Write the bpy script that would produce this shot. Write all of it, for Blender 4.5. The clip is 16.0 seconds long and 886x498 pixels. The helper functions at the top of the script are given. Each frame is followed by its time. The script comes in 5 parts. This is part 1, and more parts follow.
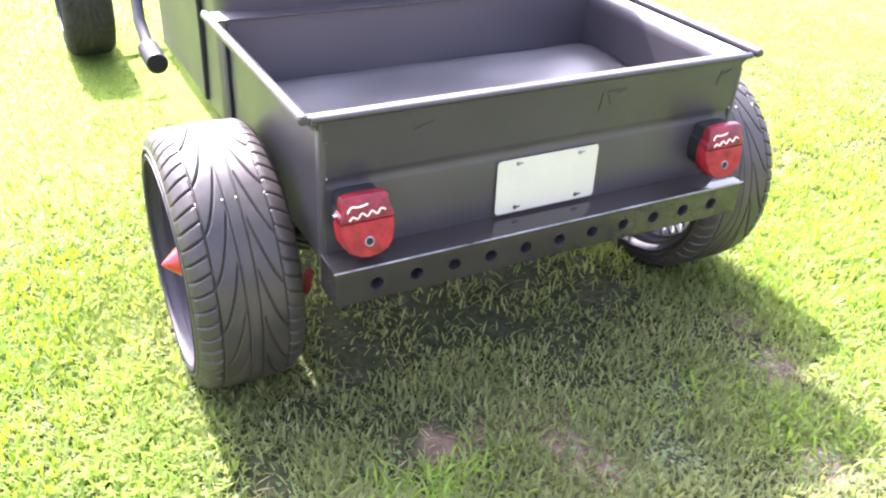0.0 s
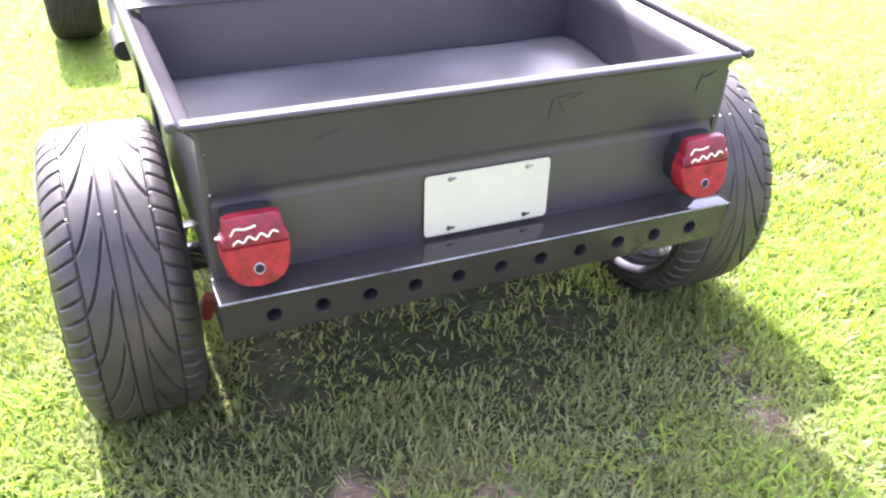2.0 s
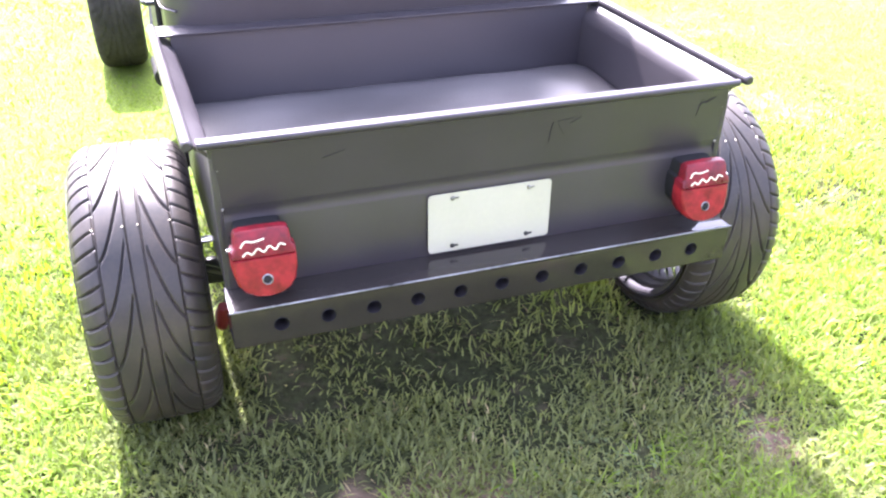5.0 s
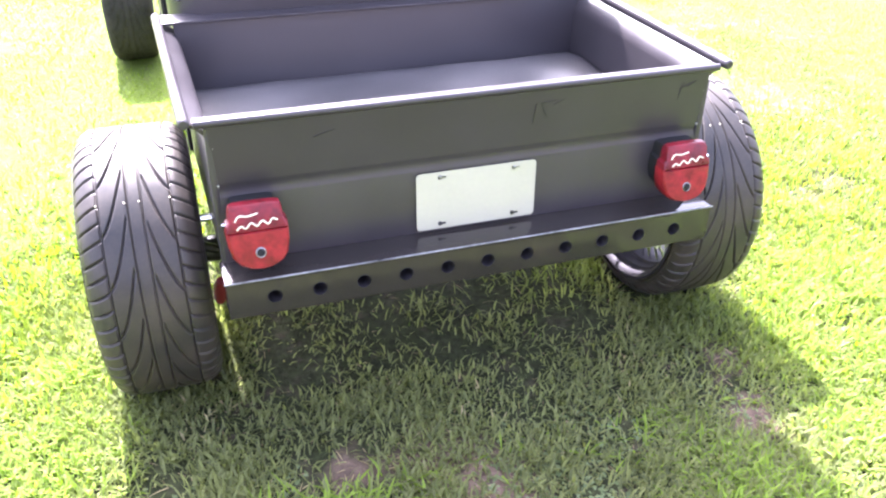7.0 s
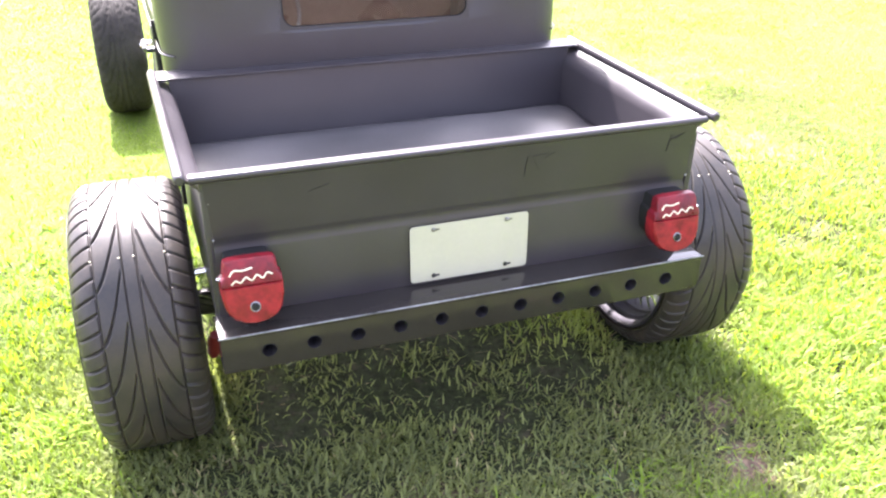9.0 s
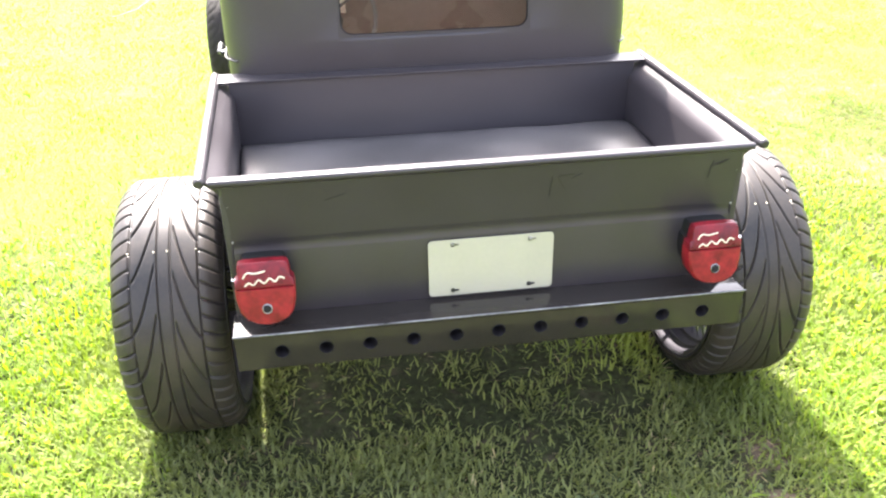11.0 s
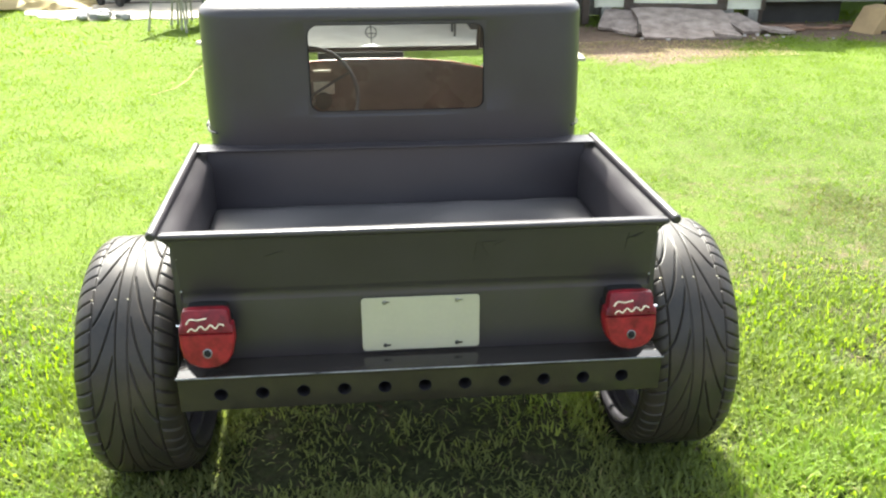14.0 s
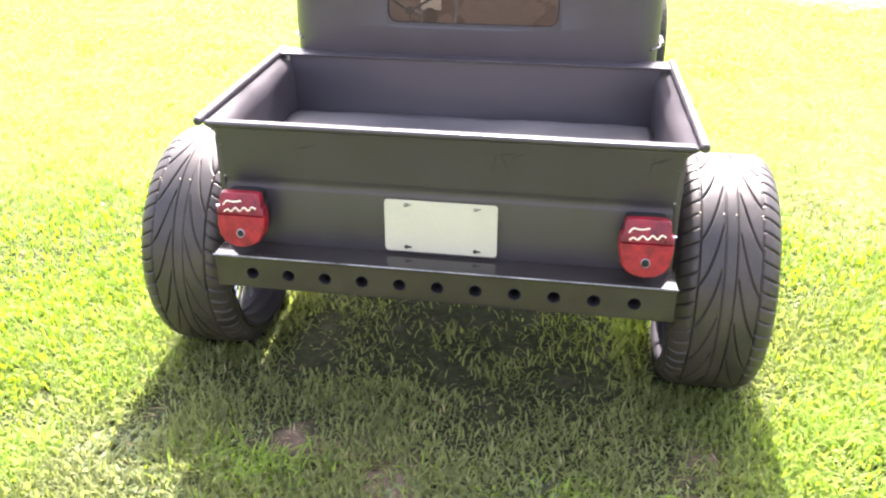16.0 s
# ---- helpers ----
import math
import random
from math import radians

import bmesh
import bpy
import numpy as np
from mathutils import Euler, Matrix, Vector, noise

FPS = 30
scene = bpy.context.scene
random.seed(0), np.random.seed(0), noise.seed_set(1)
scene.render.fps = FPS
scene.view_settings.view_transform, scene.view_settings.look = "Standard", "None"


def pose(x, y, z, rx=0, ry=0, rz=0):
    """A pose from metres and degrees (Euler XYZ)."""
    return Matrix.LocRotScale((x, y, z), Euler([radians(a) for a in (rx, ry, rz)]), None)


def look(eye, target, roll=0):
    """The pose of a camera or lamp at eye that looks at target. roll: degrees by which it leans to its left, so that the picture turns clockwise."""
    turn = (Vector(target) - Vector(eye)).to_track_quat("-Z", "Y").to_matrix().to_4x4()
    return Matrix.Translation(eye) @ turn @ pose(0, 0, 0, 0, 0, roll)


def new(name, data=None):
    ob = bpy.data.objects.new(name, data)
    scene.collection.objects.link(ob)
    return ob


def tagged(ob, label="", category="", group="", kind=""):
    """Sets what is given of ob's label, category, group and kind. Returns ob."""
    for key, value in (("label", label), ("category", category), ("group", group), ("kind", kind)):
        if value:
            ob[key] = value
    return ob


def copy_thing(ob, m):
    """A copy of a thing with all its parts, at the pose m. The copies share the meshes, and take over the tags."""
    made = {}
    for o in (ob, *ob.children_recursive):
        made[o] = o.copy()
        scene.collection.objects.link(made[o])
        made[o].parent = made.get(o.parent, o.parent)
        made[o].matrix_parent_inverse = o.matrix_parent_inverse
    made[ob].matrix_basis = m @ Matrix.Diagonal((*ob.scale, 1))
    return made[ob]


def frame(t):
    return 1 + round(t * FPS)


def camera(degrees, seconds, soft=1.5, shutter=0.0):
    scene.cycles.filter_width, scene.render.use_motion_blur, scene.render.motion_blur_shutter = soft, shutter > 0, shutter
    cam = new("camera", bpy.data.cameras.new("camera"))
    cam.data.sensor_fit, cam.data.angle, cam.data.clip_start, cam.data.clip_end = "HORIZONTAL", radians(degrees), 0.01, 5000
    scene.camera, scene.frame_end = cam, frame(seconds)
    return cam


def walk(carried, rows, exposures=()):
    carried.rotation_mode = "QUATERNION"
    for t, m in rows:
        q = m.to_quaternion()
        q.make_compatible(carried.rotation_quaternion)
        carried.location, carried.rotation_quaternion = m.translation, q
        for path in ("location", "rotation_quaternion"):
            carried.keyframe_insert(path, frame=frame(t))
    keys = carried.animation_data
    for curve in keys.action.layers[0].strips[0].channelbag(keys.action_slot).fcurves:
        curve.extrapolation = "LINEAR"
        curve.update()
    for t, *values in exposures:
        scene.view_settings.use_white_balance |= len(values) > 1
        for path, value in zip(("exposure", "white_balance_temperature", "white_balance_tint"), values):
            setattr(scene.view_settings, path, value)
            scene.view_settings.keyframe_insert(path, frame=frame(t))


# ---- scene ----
cam = camera(55.9, 16.0, soft=2.2)
PATH = [
    (0, (-1.149, -1.58, 1.549), (-0.345, -0.101, 0.469), 3.5),
    (0.5, (-0.979, -1.568, 1.527), (-0.147, -0.116, 0.431), 2.9),
    (1, (-0.867, -1.468, 1.506), (-0.028, -0.012, 0.422), 2.5),
    (1.5, (-0.78, -1.443, 1.49), (-0.045, 0.024, 0.347), 2.5),
    (2, (-0.742, -1.449, 1.489), (-0.07, 0.067, 0.372), 2.7),
    (2.5, (-0.736, -1.471, 1.498), (-0.107, 0.065, 0.382), 2.1),
    (3, (-0.724, -1.493, 1.508), (-0.096, 0.063, 0.421), 1.6),
    (3.5, (-0.7, -1.522, 1.511), (-0.071, 0.055, 0.454), 1.9),
    (3.7, (-0.691, -1.532, 1.512), (-0.085, 0.044, 0.441), 1.9),
    (6, (-0.673, -1.612, 1.514), (-0.116, -0.001, 0.468), 1.1),
    (6.5, (-0.655, -1.659, 1.515), (-0.157, -0.027, 0.471), -0.2),
    (7, (-0.648, -1.671, 1.512), (-0.104, -0.068, 0.446), 1.0),
    (7.5, (-0.647, -1.684, 1.513), (-0.083, -0.054, 0.5), 0.9),
    (8, (-0.65, -1.683, 1.522), (-0.062, -0.054, 0.521), 0.7),
    (8.5, (-0.658, -1.674, 1.516), (-0.046, -0.055, 0.514), 1.3),
    (9, (-0.656, -1.67, 1.53), (-0.074, -0.021, 0.559), 0.9),
    (9.2, (-0.645, -1.673, 1.547), (-0.067, 0.0, 0.616), 0.9),
    (11.3, (-0.309, -1.733, 1.569), (-0.1, -0.002, 0.59), -0.1),
    (11.5, (-0.272, -1.778, 1.576), (-0.086, -0.028, 0.625), 0.5),
    (12, (-0.22, -1.858, 1.617), (-0.13, -0.017, 0.839), -0.2),
    (12.5, (-0.191, -1.894, 1.636), (-0.129, -0.023, 0.931), -1.2),
    (13, (-0.17, -1.906, 1.628), (-0.099, -0.043, 0.903), -1.0),
    (13.5, (-0.137, -1.926, 1.609), (-0.008, -0.072, 0.871), -0.6),
    (14, (-0.107, -1.916, 1.585), (0.051, -0.089, 0.786), -0.1),
    (14.5, (-0.026, -1.868, 1.569), (0.126, -0.044, 0.763), 1.9),
    (15, (0.069, -1.883, 1.552), (0.049, -0.085, 0.678), 0.4),
    (15.5, (0.217, -1.934, 1.53), (0.05, -0.191, 0.565), -0.0),
    (16, (0.346, -1.982, 1.532), (0.046, -0.236, 0.604), -0.3),
]
EXPOSURES = [(0.0, 3.45, 5850, 28), (3.5, 3.5, 5800, 30), (6.0, 3.56, 5800, 30), (7.5, 3.5, 5800, 29), (8.5, 3.36, 6000, 26), (11.5, 3.2, 6500, 15), (12.0, 3.05, 6550, 13), (12.5, 2.74, 6400, 1), (13.0, 2.42, 6400, 5), (13.5, 2.3, 6450, 4), (14.0, 2.26, 6450, 4), (14.5, 2.32, 6550, 4), (15.0, 2.5, 6700, 3), (15.5, 2.85, 6650, 10), (16.0, 3.2, 6350, 23)]
walk(cam, [(t, look(eye, target, roll)) for t, eye, target, roll in PATH], EXPOSURES)

# ---- light ----
SUN_ELEV, SUN_AZ = 49.0, -3.9     # azimuth from +y towards +x
world = bpy.data.worlds.new("sky")
scene.world = world
world.use_nodes = True
wn = world.node_tree.nodes
wl = world.node_tree.links
sky = wn.new("ShaderNodeTexSky")
sky.sky_type = "NISHITA"
sky.sun_disc = False
sky.sun_elevation = radians(SUN_ELEV)
sky.sun_rotation = radians(SUN_AZ)
sky.air_density, sky.dust_density = 1.0, 6.0
wn["Background"].inputs["Strength"].default_value = 0.136
haze = wn.new("ShaderNodeHueSaturation")
haze.inputs["Saturation"].default_value = 0.56
wl.new(sky.outputs[0], haze.inputs["Color"])
wl.new(haze.outputs[0], wn["Background"].inputs["Color"])

sun_data = bpy.data.lights.new("sun", "SUN")
sun_data.energy, sun_data.angle, sun_data.color = 4.0, radians(0.8), (1.0, 0.95, 0.86)
sun = new("sun", sun_data)
sun.matrix_world = look((math.sin(radians(SUN_AZ)) * 30, math.cos(radians(SUN_AZ)) * 30, math.tan(radians(SUN_ELEV)) * 30), (0, 0, 0))


# ---- materials ----
def material(name, base, rough=0.5, metal=0.0, vary=0.15, scale=8.0, fine=90.0, bump=0.1, spec=0.5, tint=None, coat=0.0, rough_vary=0.1, island=0.0, per_object=0.0):
    """A Principled surface whose colour, gloss and relief vary at a coarse and a fine scale."""
    m = bpy.data.materials.new(name)
    m.use_nodes = True
    n, l = m.node_tree.nodes, m.node_tree.links
    b = n["Principled BSDF"]
    co = n.new("ShaderNodeTexCoord")
    big = n.new("ShaderNodeTexNoise")
    big.inputs["Scale"].default_value, big.inputs["Detail"].default_value = scale, 5
    small = n.new("ShaderNodeTexNoise")
    small.inputs["Scale"].default_value, small.inputs["Detail"].default_value = fine, 3
    for t in (big, small):
        l.new(co.outputs["Object"], t.inputs["Vector"])
    mixed = n.new("ShaderNodeMath")
    mixed.operation = "MULTIPLY_ADD"
    l.new(small.outputs["Fac"], mixed.inputs[0])
    mixed.inputs[1].default_value = 0.4
    l.new(big.outputs["Fac"], mixed.inputs[2])
    ramp = n.new("ShaderNodeValToRGB")
    other = tint or tuple(c * (1 - 1.6 * vary) for c in base)
    ramp.color_ramp.elements[0].position, ramp.color_ramp.elements[1].position = 0.45, 0.95
    ramp.color_ramp.elements[0].color = (*other, 1)
    ramp.color_ramp.elements[1].color = (*tuple(min(1, c * (1 + vary)) for c in base), 1)
    l.new(mixed.outputs[0], ramp.inputs[0])
    out = ramp.outputs[0]
    if island or per_object:
        hsv = n.new("ShaderNodeHueSaturation")
        rnd = n.new("ShaderNodeNewGeometry" if island else "ShaderNodeObjectInfo")
        mr = n.new("ShaderNodeMapRange")
        amount = island or per_object
        mr.inputs["To Min"].default_value, mr.inputs["To Max"].default_value = 1 - amount, 1 + amount
        l.new(rnd.outputs["Random Per Island" if island else "Random"], mr.inputs["Value"])
        l.new(mr.outputs[0], hsv.inputs["Value"])
        l.new(out, hsv.inputs["Color"])
        out = hsv.outputs[0]
    l.new(out, b.inputs["Base Color"])
    rr = n.new("ShaderNodeMapRange")
    rr.inputs["From Min"].default_value, rr.inputs["From Max"].default_value = 0.3, 0.7
    rr.inputs["To Min"].default_value, rr.inputs["To Max"].default_value = max(0.03, rough - rough_vary), min(1, rough + rough_vary)
    l.new(big.outputs["Fac"], rr.inputs["Value"])
    l.new(rr.outputs[0], b.inputs["Roughness"])
    b.inputs["Metallic"].default_value = metal
    b.inputs["Specular IOR Level"].default_value = spec
    b.inputs["Coat Weight"].default_value = coat
    if bump:
        bp = n.new("ShaderNodeBump")
        bp.inputs["Strength"].default_value, bp.inputs["Distance"].default_value = bump, 0.004
        l.new(mixed.outputs[0], bp.inputs["Height"])
        l.new(bp.outputs[0], b.inputs["Normal"])
    return m


PAINT = material("satin_black_paint", (0.038, 0.034, 0.038), 0.36, vary=0.12, scale=5, fine=260, bump=0.03, rough_vary=0.06)
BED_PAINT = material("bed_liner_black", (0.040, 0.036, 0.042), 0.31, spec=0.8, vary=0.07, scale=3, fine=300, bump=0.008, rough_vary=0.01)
# the floor's raised, cloudy base colour stands in for soft glints
FLOOR_PAINT = material("dusty_sheen_floor_paint", (0.080, 0.076, 0.078), 0.38, spec=0.9, vary=0.3, scale=3.5, fine=260, bump=0.008, rough_vary=0.06)
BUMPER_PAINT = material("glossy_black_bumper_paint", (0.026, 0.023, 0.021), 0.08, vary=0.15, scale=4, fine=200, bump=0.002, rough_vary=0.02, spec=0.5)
TUBE_BLACK = material("black_tube_paint", (0.016, 0.015, 0.018), 0.55, spec=0.2, vary=0.3, scale=60, fine=300, bump=0.05)
SCUFF = material("scuffed_paint", (0.026, 0.024, 0.024), 0.45, spec=0.4, vary=0.15)
DULL_RED = material("dull_red_paint", (0.13, 0.010, 0.012), 0.5, vary=0.2)
SHELL_GREY = material("pale_radiator_shell", (0.30, 0.30, 0.30), 0.4, metal=0.5, vary=0.1)
RUBBER = material("tyre_rubber", (0.042, 0.034, 0.028), 0.42, spec=0.36, vary=0.25, scale=9, fine=120, bump=0.12, tint=(0.02, 0.02, 0.02), rough_vary=0.1)
DARK_METAL = material("dark_metal", (0.03, 0.03, 0.032), 0.42, metal=0.3, vary=0.2, bump=0.05)
RIM_METAL = material("gunmetal_rim", (0.038, 0.034, 0.042), 0.62, metal=0.2, spec=0.3, vary=0.15, bump=0.02)
CHROME = material("chrome", (0.78, 0.78, 0.78), 0.12, metal=1.0, vary=0.05, bump=0.0, rough_vary=0.05)
RED_PAINT = material("red_paint", (0.42, 0.015, 0.012), 0.28, vary=0.15, bump=0.02, coat=0.4)
LENS_RED = material("red_lens", (0.24, 0.014, 0.018), 0.40, vary=0.4, scale=22, bump=0.02, spec=0.3)
LENS_DARK = material("red_lens_upper", (0.165, 0.008, 0.015), 0.36, vary=0.4, scale=22, bump=0.02, spec=0.35)
BADGE = material("cream_script", (0.72, 0.66, 0.50), 0.4, vary=0.15, scale=60, bump=0.02)
PLATE_WHITE = material("plate_white", (0.44, 0.43, 0.345), 0.45, vary=0.04, scale=6, bump=0.01)
BLACK_RUBBER = material("black_trim", (0.014, 0.014, 0.014), 0.75, spec=0.25, vary=0.2, bump=0.05)
ROOF_VINYL = material("roof_vinyl", (0.05, 0.05, 0.052), 0.34, vary=0.2, scale=7, fine=400, bump=0.12)
DASH = material("brown_dash", (0.118, 0.088, 0.070), 0.3, vary=0.35, scale=4, fine=60, bump=0.03, tint=(0.10, 0.055, 0.040), coat=0.3)
FRONT_RUBBER = material("dusty_tyre_rubber", (0.036, 0.033, 0.030), 0.85, spec=0.15, vary=0.25, scale=9, fine=120, bump=0.12)
WHEEL_GREY = material("grey_steering_rim", (0.16, 0.15, 0.15), 0.25, vary=0.1)
WORN_EDGE = material("worn_steel_edge", (0.30, 0.30, 0.30), 0.35, metal=0.7, vary=0.5, scale=9, fine=120, bump=0.05, tint=(0.05, 0.05, 0.05))
MAROON = material("maroon_vinyl", (0.12, 0.016, 0.014), 0.45, vary=0.25, scale=9, bump=0.08)


def glass_material():
    m = bpy.data.materials.new("window_glass")
    m.use_nodes = True
    n, l = m.node_tree.nodes, m.node_tree.links
    n.remove(n["Principled BSDF"])
    clear, gloss, mix, fr = n.new("ShaderNodeBsdfTransparent"), n.new("ShaderNodeBsdfGlossy"), n.new("ShaderNodeMixShader"), n.new("ShaderNodeFresnel")
    clear.inputs["Color"].default_value = (0.88, 0.90, 0.88, 1)
    gloss.inputs["Roughness"].default_value = 0.03
    fr.inputs["IOR"].default_value = 1.5
    l.new(fr.outputs[0], mix.inputs[0]); l.new(clear.outputs[0], mix.inputs[1]); l.new(gloss.outputs[0], mix.inputs[2])
    l.new(mix.outputs[0], n["Material Output"].inputs["Surface"])
    return m


GLASS = glass_material()


# ---- shape helpers ----
def mesh_of(name, bm):
    me = bpy.data.meshes.new(name)
    bm.normal_update()
    bm.to_mesh(me)
    bm.free()
    return me


def part(name, bm, mat, parent=None, label="", smooth=True):
    """Links a bmesh as one mesh object, under a thing or a part if one is given."""
    me = mesh_of(name, bm)
    me.materials.append(mat)
    if smooth:
        me.shade_smooth()
        me.set_sharp_from_angle(angle=radians(32))
    ob = new(name, me)
    if parent:
        ob.parent = parent
    if label:
        ob["label"] = label
    return ob


def again(ob, name, m, parent=None):
    """Another object on the same mesh."""
    o = new(name, ob.data)
    if parent:
        o.parent = parent
    o.matrix_basis = m
    if "label" in ob:
        o["label"] = ob["label"]
    return o


def box(bm, c, s, bevel=0.0, m=None):
    r = bmesh.ops.create_cube(bm, size=1.0)
    vs = r["verts"]
    bmesh.ops.scale(bm, vec=s, verts=vs)
    if bevel:
        es = list({e for v in vs for e in v.link_edges})
        out = bmesh.ops.bevel(bm, geom=es, offset=bevel, segments=2, affect="EDGES", profile=0.6)
        vs = list({v for f in out["faces"] for v in f.verts} | {v for v in vs if v.is_valid})
    bmesh.ops.translate(bm, vec=c, verts=vs)
    if m is not None:
        bmesh.ops.transform(bm, matrix=m, verts=vs)
    return bm


def boxes(*items):
    bm = bmesh.new()
    for it in items:
        box(bm, *it)
    return bm


def sweep(bm, pts, r, seg=10, caps=True):
    """A round tube along a line of points; r may be one radius or one a point."""
    pts = [Vector(p) for p in pts]
    rs = r if isinstance(r, (list, tuple)) else [r] * len(pts)
    rings = []
    up = None
    for i, p in enumerate(pts):
        d = (pts[min(i + 1, len(pts) - 1)] - pts[max(i - 1, 0)]).normalized()
        if up is None:
            up = d.orthogonal().normalized()
        up = (up - d * up.dot(d)).normalized()
        side = d.cross(up)
        rings.append([bm.verts.new(p + rs[i] * (math.cos(2 * math.pi * k / seg) * up + math.sin(2 * math.pi * k / seg) * side)) for k in range(seg)])
    for a, b in zip(rings, rings[1:]):
        for k in range(seg):
            bm.faces.new((a[k], a[(k + 1) % seg], b[(k + 1) % seg], b[k]))
    if caps:
        bm.faces.new(list(reversed(rings[0])))
        bm.faces.new(rings[-1])
    return bm


def lathe(bm, profile, seg=32, closed=False):
    """Turns (x, radius) points round the x axis."""
    rings = [[bm.verts.new((x, r * math.cos(2 * math.pi * k / seg), r * math.sin(2 * math.pi * k / seg))) for k in range(seg)] for x, r in profile]
    pairs = list(zip(rings, rings[1:])) + ([(rings[-1], rings[0])] if closed else [])
    for a, b in pairs:
        for k in range(seg):
            bm.faces.new((a[k], a[(k + 1) % seg], b[(k + 1) % seg], b[k]))
    if not closed:
        bm.faces.new(list(reversed(rings[0])))
        bm.faces.new(rings[-1])
    return bm


def extrude_outline(bm, outline, y0, y1, bevel=0.0):
    """A closed outline of (x, z) points as a slab between y0 (front) and y1, with its front edge softened."""
    n = len(outline)
    cx = sum(p[0] for p in outline) / n
    cz = sum(p[1] for p in outline) / n
    def ring(y, k):
        return [bm.verts.new((cx + (x - cx) * k, y, cz + (z - cz) * k)) for x, z in outline]
    rings = [ring(y1, 1.0)]
    if bevel:
        rings += [ring(y0 + bevel, 1.0), ring(y0 + bevel * 0.3, 0.97), ring(y0, 0.90)]
    else:
        rings += [ring(y0, 1.0)]
    for a, b in zip(rings, rings[1:]):
        for k in range(n):
            bm.faces.new((a[k], a[(k + 1) % n], b[(k + 1) % n], b[k]))
    bm.faces.new(rings[-1])
    bm.faces.new(list(reversed(rings[0])))
    bmesh.ops.recalc_face_normals(bm, faces=bm.faces)
    return bm


def skewed(bm, k=0.035):
    """The truck stands slightly askew: its centre line runs off to the left ahead."""
    for v in bm.verts:
        v.co.x -= k * v.co.y
    return bm


def thing(name, label, category, at=(0, 0, 0), group="", kind=""):
    ob = new(name)
    ob.location = at
    ob.empty_display_size = 0.1
    return tagged(ob, label, category, group, kind)


# ---- the truck ----
truck = thing("hot_rod_pickup", "satin black hot rod pickup truck parked on the lawn", "truck")


def tpart(name, bm, mat, parent=truck, label="", smooth=True):
    return part(name, skewed(bm), mat, parent, label, smooth)


# load bed: tailgate with a pressed crease, floor, two sides with rolled rails
def build_tailgate():
    rows = [(0.425, -0.001), (0.44, -0.004), (0.622, 0.0005), (0.629, 0.0025), (0.637, 0.0055), (0.646, 0.0055), (0.654, 0.0025), (0.662, 0.001), (0.79, -0.002), (0.796, -0.004), (0.803, -0.004)]
    xs = [-0.612, -0.605, -0.3, 0, 0.3, 0.605, 0.612]
    bm = bmesh.new()
    front = [[bm.verts.new((x * (1.026 if z > 0.79 else 1.0), y + (0.006 if abs(x) > 0.61 else 0), z)) for x in xs] for z, y in rows]
    back = [[bm.verts.new((x * (1.026 if z > 0.79 else 1.0), y + 0.022, z)) for x in xs] for z, y in rows]
    for g, flip in ((front, 1), (back, 0)):
        for a, b in zip(g, g[1:]):
            for i in range(len(xs) - 1):
                q = (a[i], a[i + 1], b[i + 1], b[i])
                bm.faces.new(q if flip else tuple(reversed(q)))
    for a, b, c, d in [(front[0][i], back[0][i], back[0][i + 1], front[0][i + 1]) for i in range(len(xs) - 1)] + [(front[-1][i + 1], back[-1][i + 1], back[-1][i], front[-1][i]) for i in range(len(xs) - 1)]:
        bm.faces.new((a, b, c, d))
    for i in range(len(rows) - 1):
        bm.faces.new((front[i][0], front[i + 1][0], back[i + 1][0], back[i][0]))
        bm.faces.new((front[i][-1], back[i][-1], back[i + 1][-1], front[i + 1][-1]))
    return bm


tailgate = tpart("tailgate", build_tailgate(), PAINT, label="flat black steel tailgate with a pressed crease and light scuffs")
lip = boxes(((0, 0.012, 0.804), (1.262, 0.030, 0.008), 0.003))
sweep(lip, [(-0.631, -0.001, 0.8035), (0.631, -0.001, 0.8035)], 0.0088, 14)
tpart("top_lip", lip, PAINT, tailgate)
for cx, cz, tilt, ln in ((0.53, 0.752, 12, 0.045), (0.545, 0.765, 68, 0.04), (0.56, 0.768, 60, 0.03), (0.14, 0.738, 8, 0.05), (0.165, 0.742, -28, 0.035), (0.20, 0.76, 65, 0.03), (0.175, 0.764, 85, 0.04), (-0.36, 0.752, 75, 0.05)):
    bm = boxes(((0, 0, 0), (0.0018, 0.001, ln)))
    bmesh.ops.transform(bm, matrix=pose(cx, -0.0025, cz, 0, tilt, 0), verts=bm.verts)
    tpart("scuff_mark", bm, SCUFF, tailgate)

for s in (-1, 1):
    for z in (0.655, 0.745):
        bm = bmesh.new()
        bmesh.ops.create_icosphere(bm, subdivisions=2, radius=0.0035, matrix=pose(s * 0.598, 0.002, z))
        tpart("rivet", bm, WORN_EDGE, tailgate)

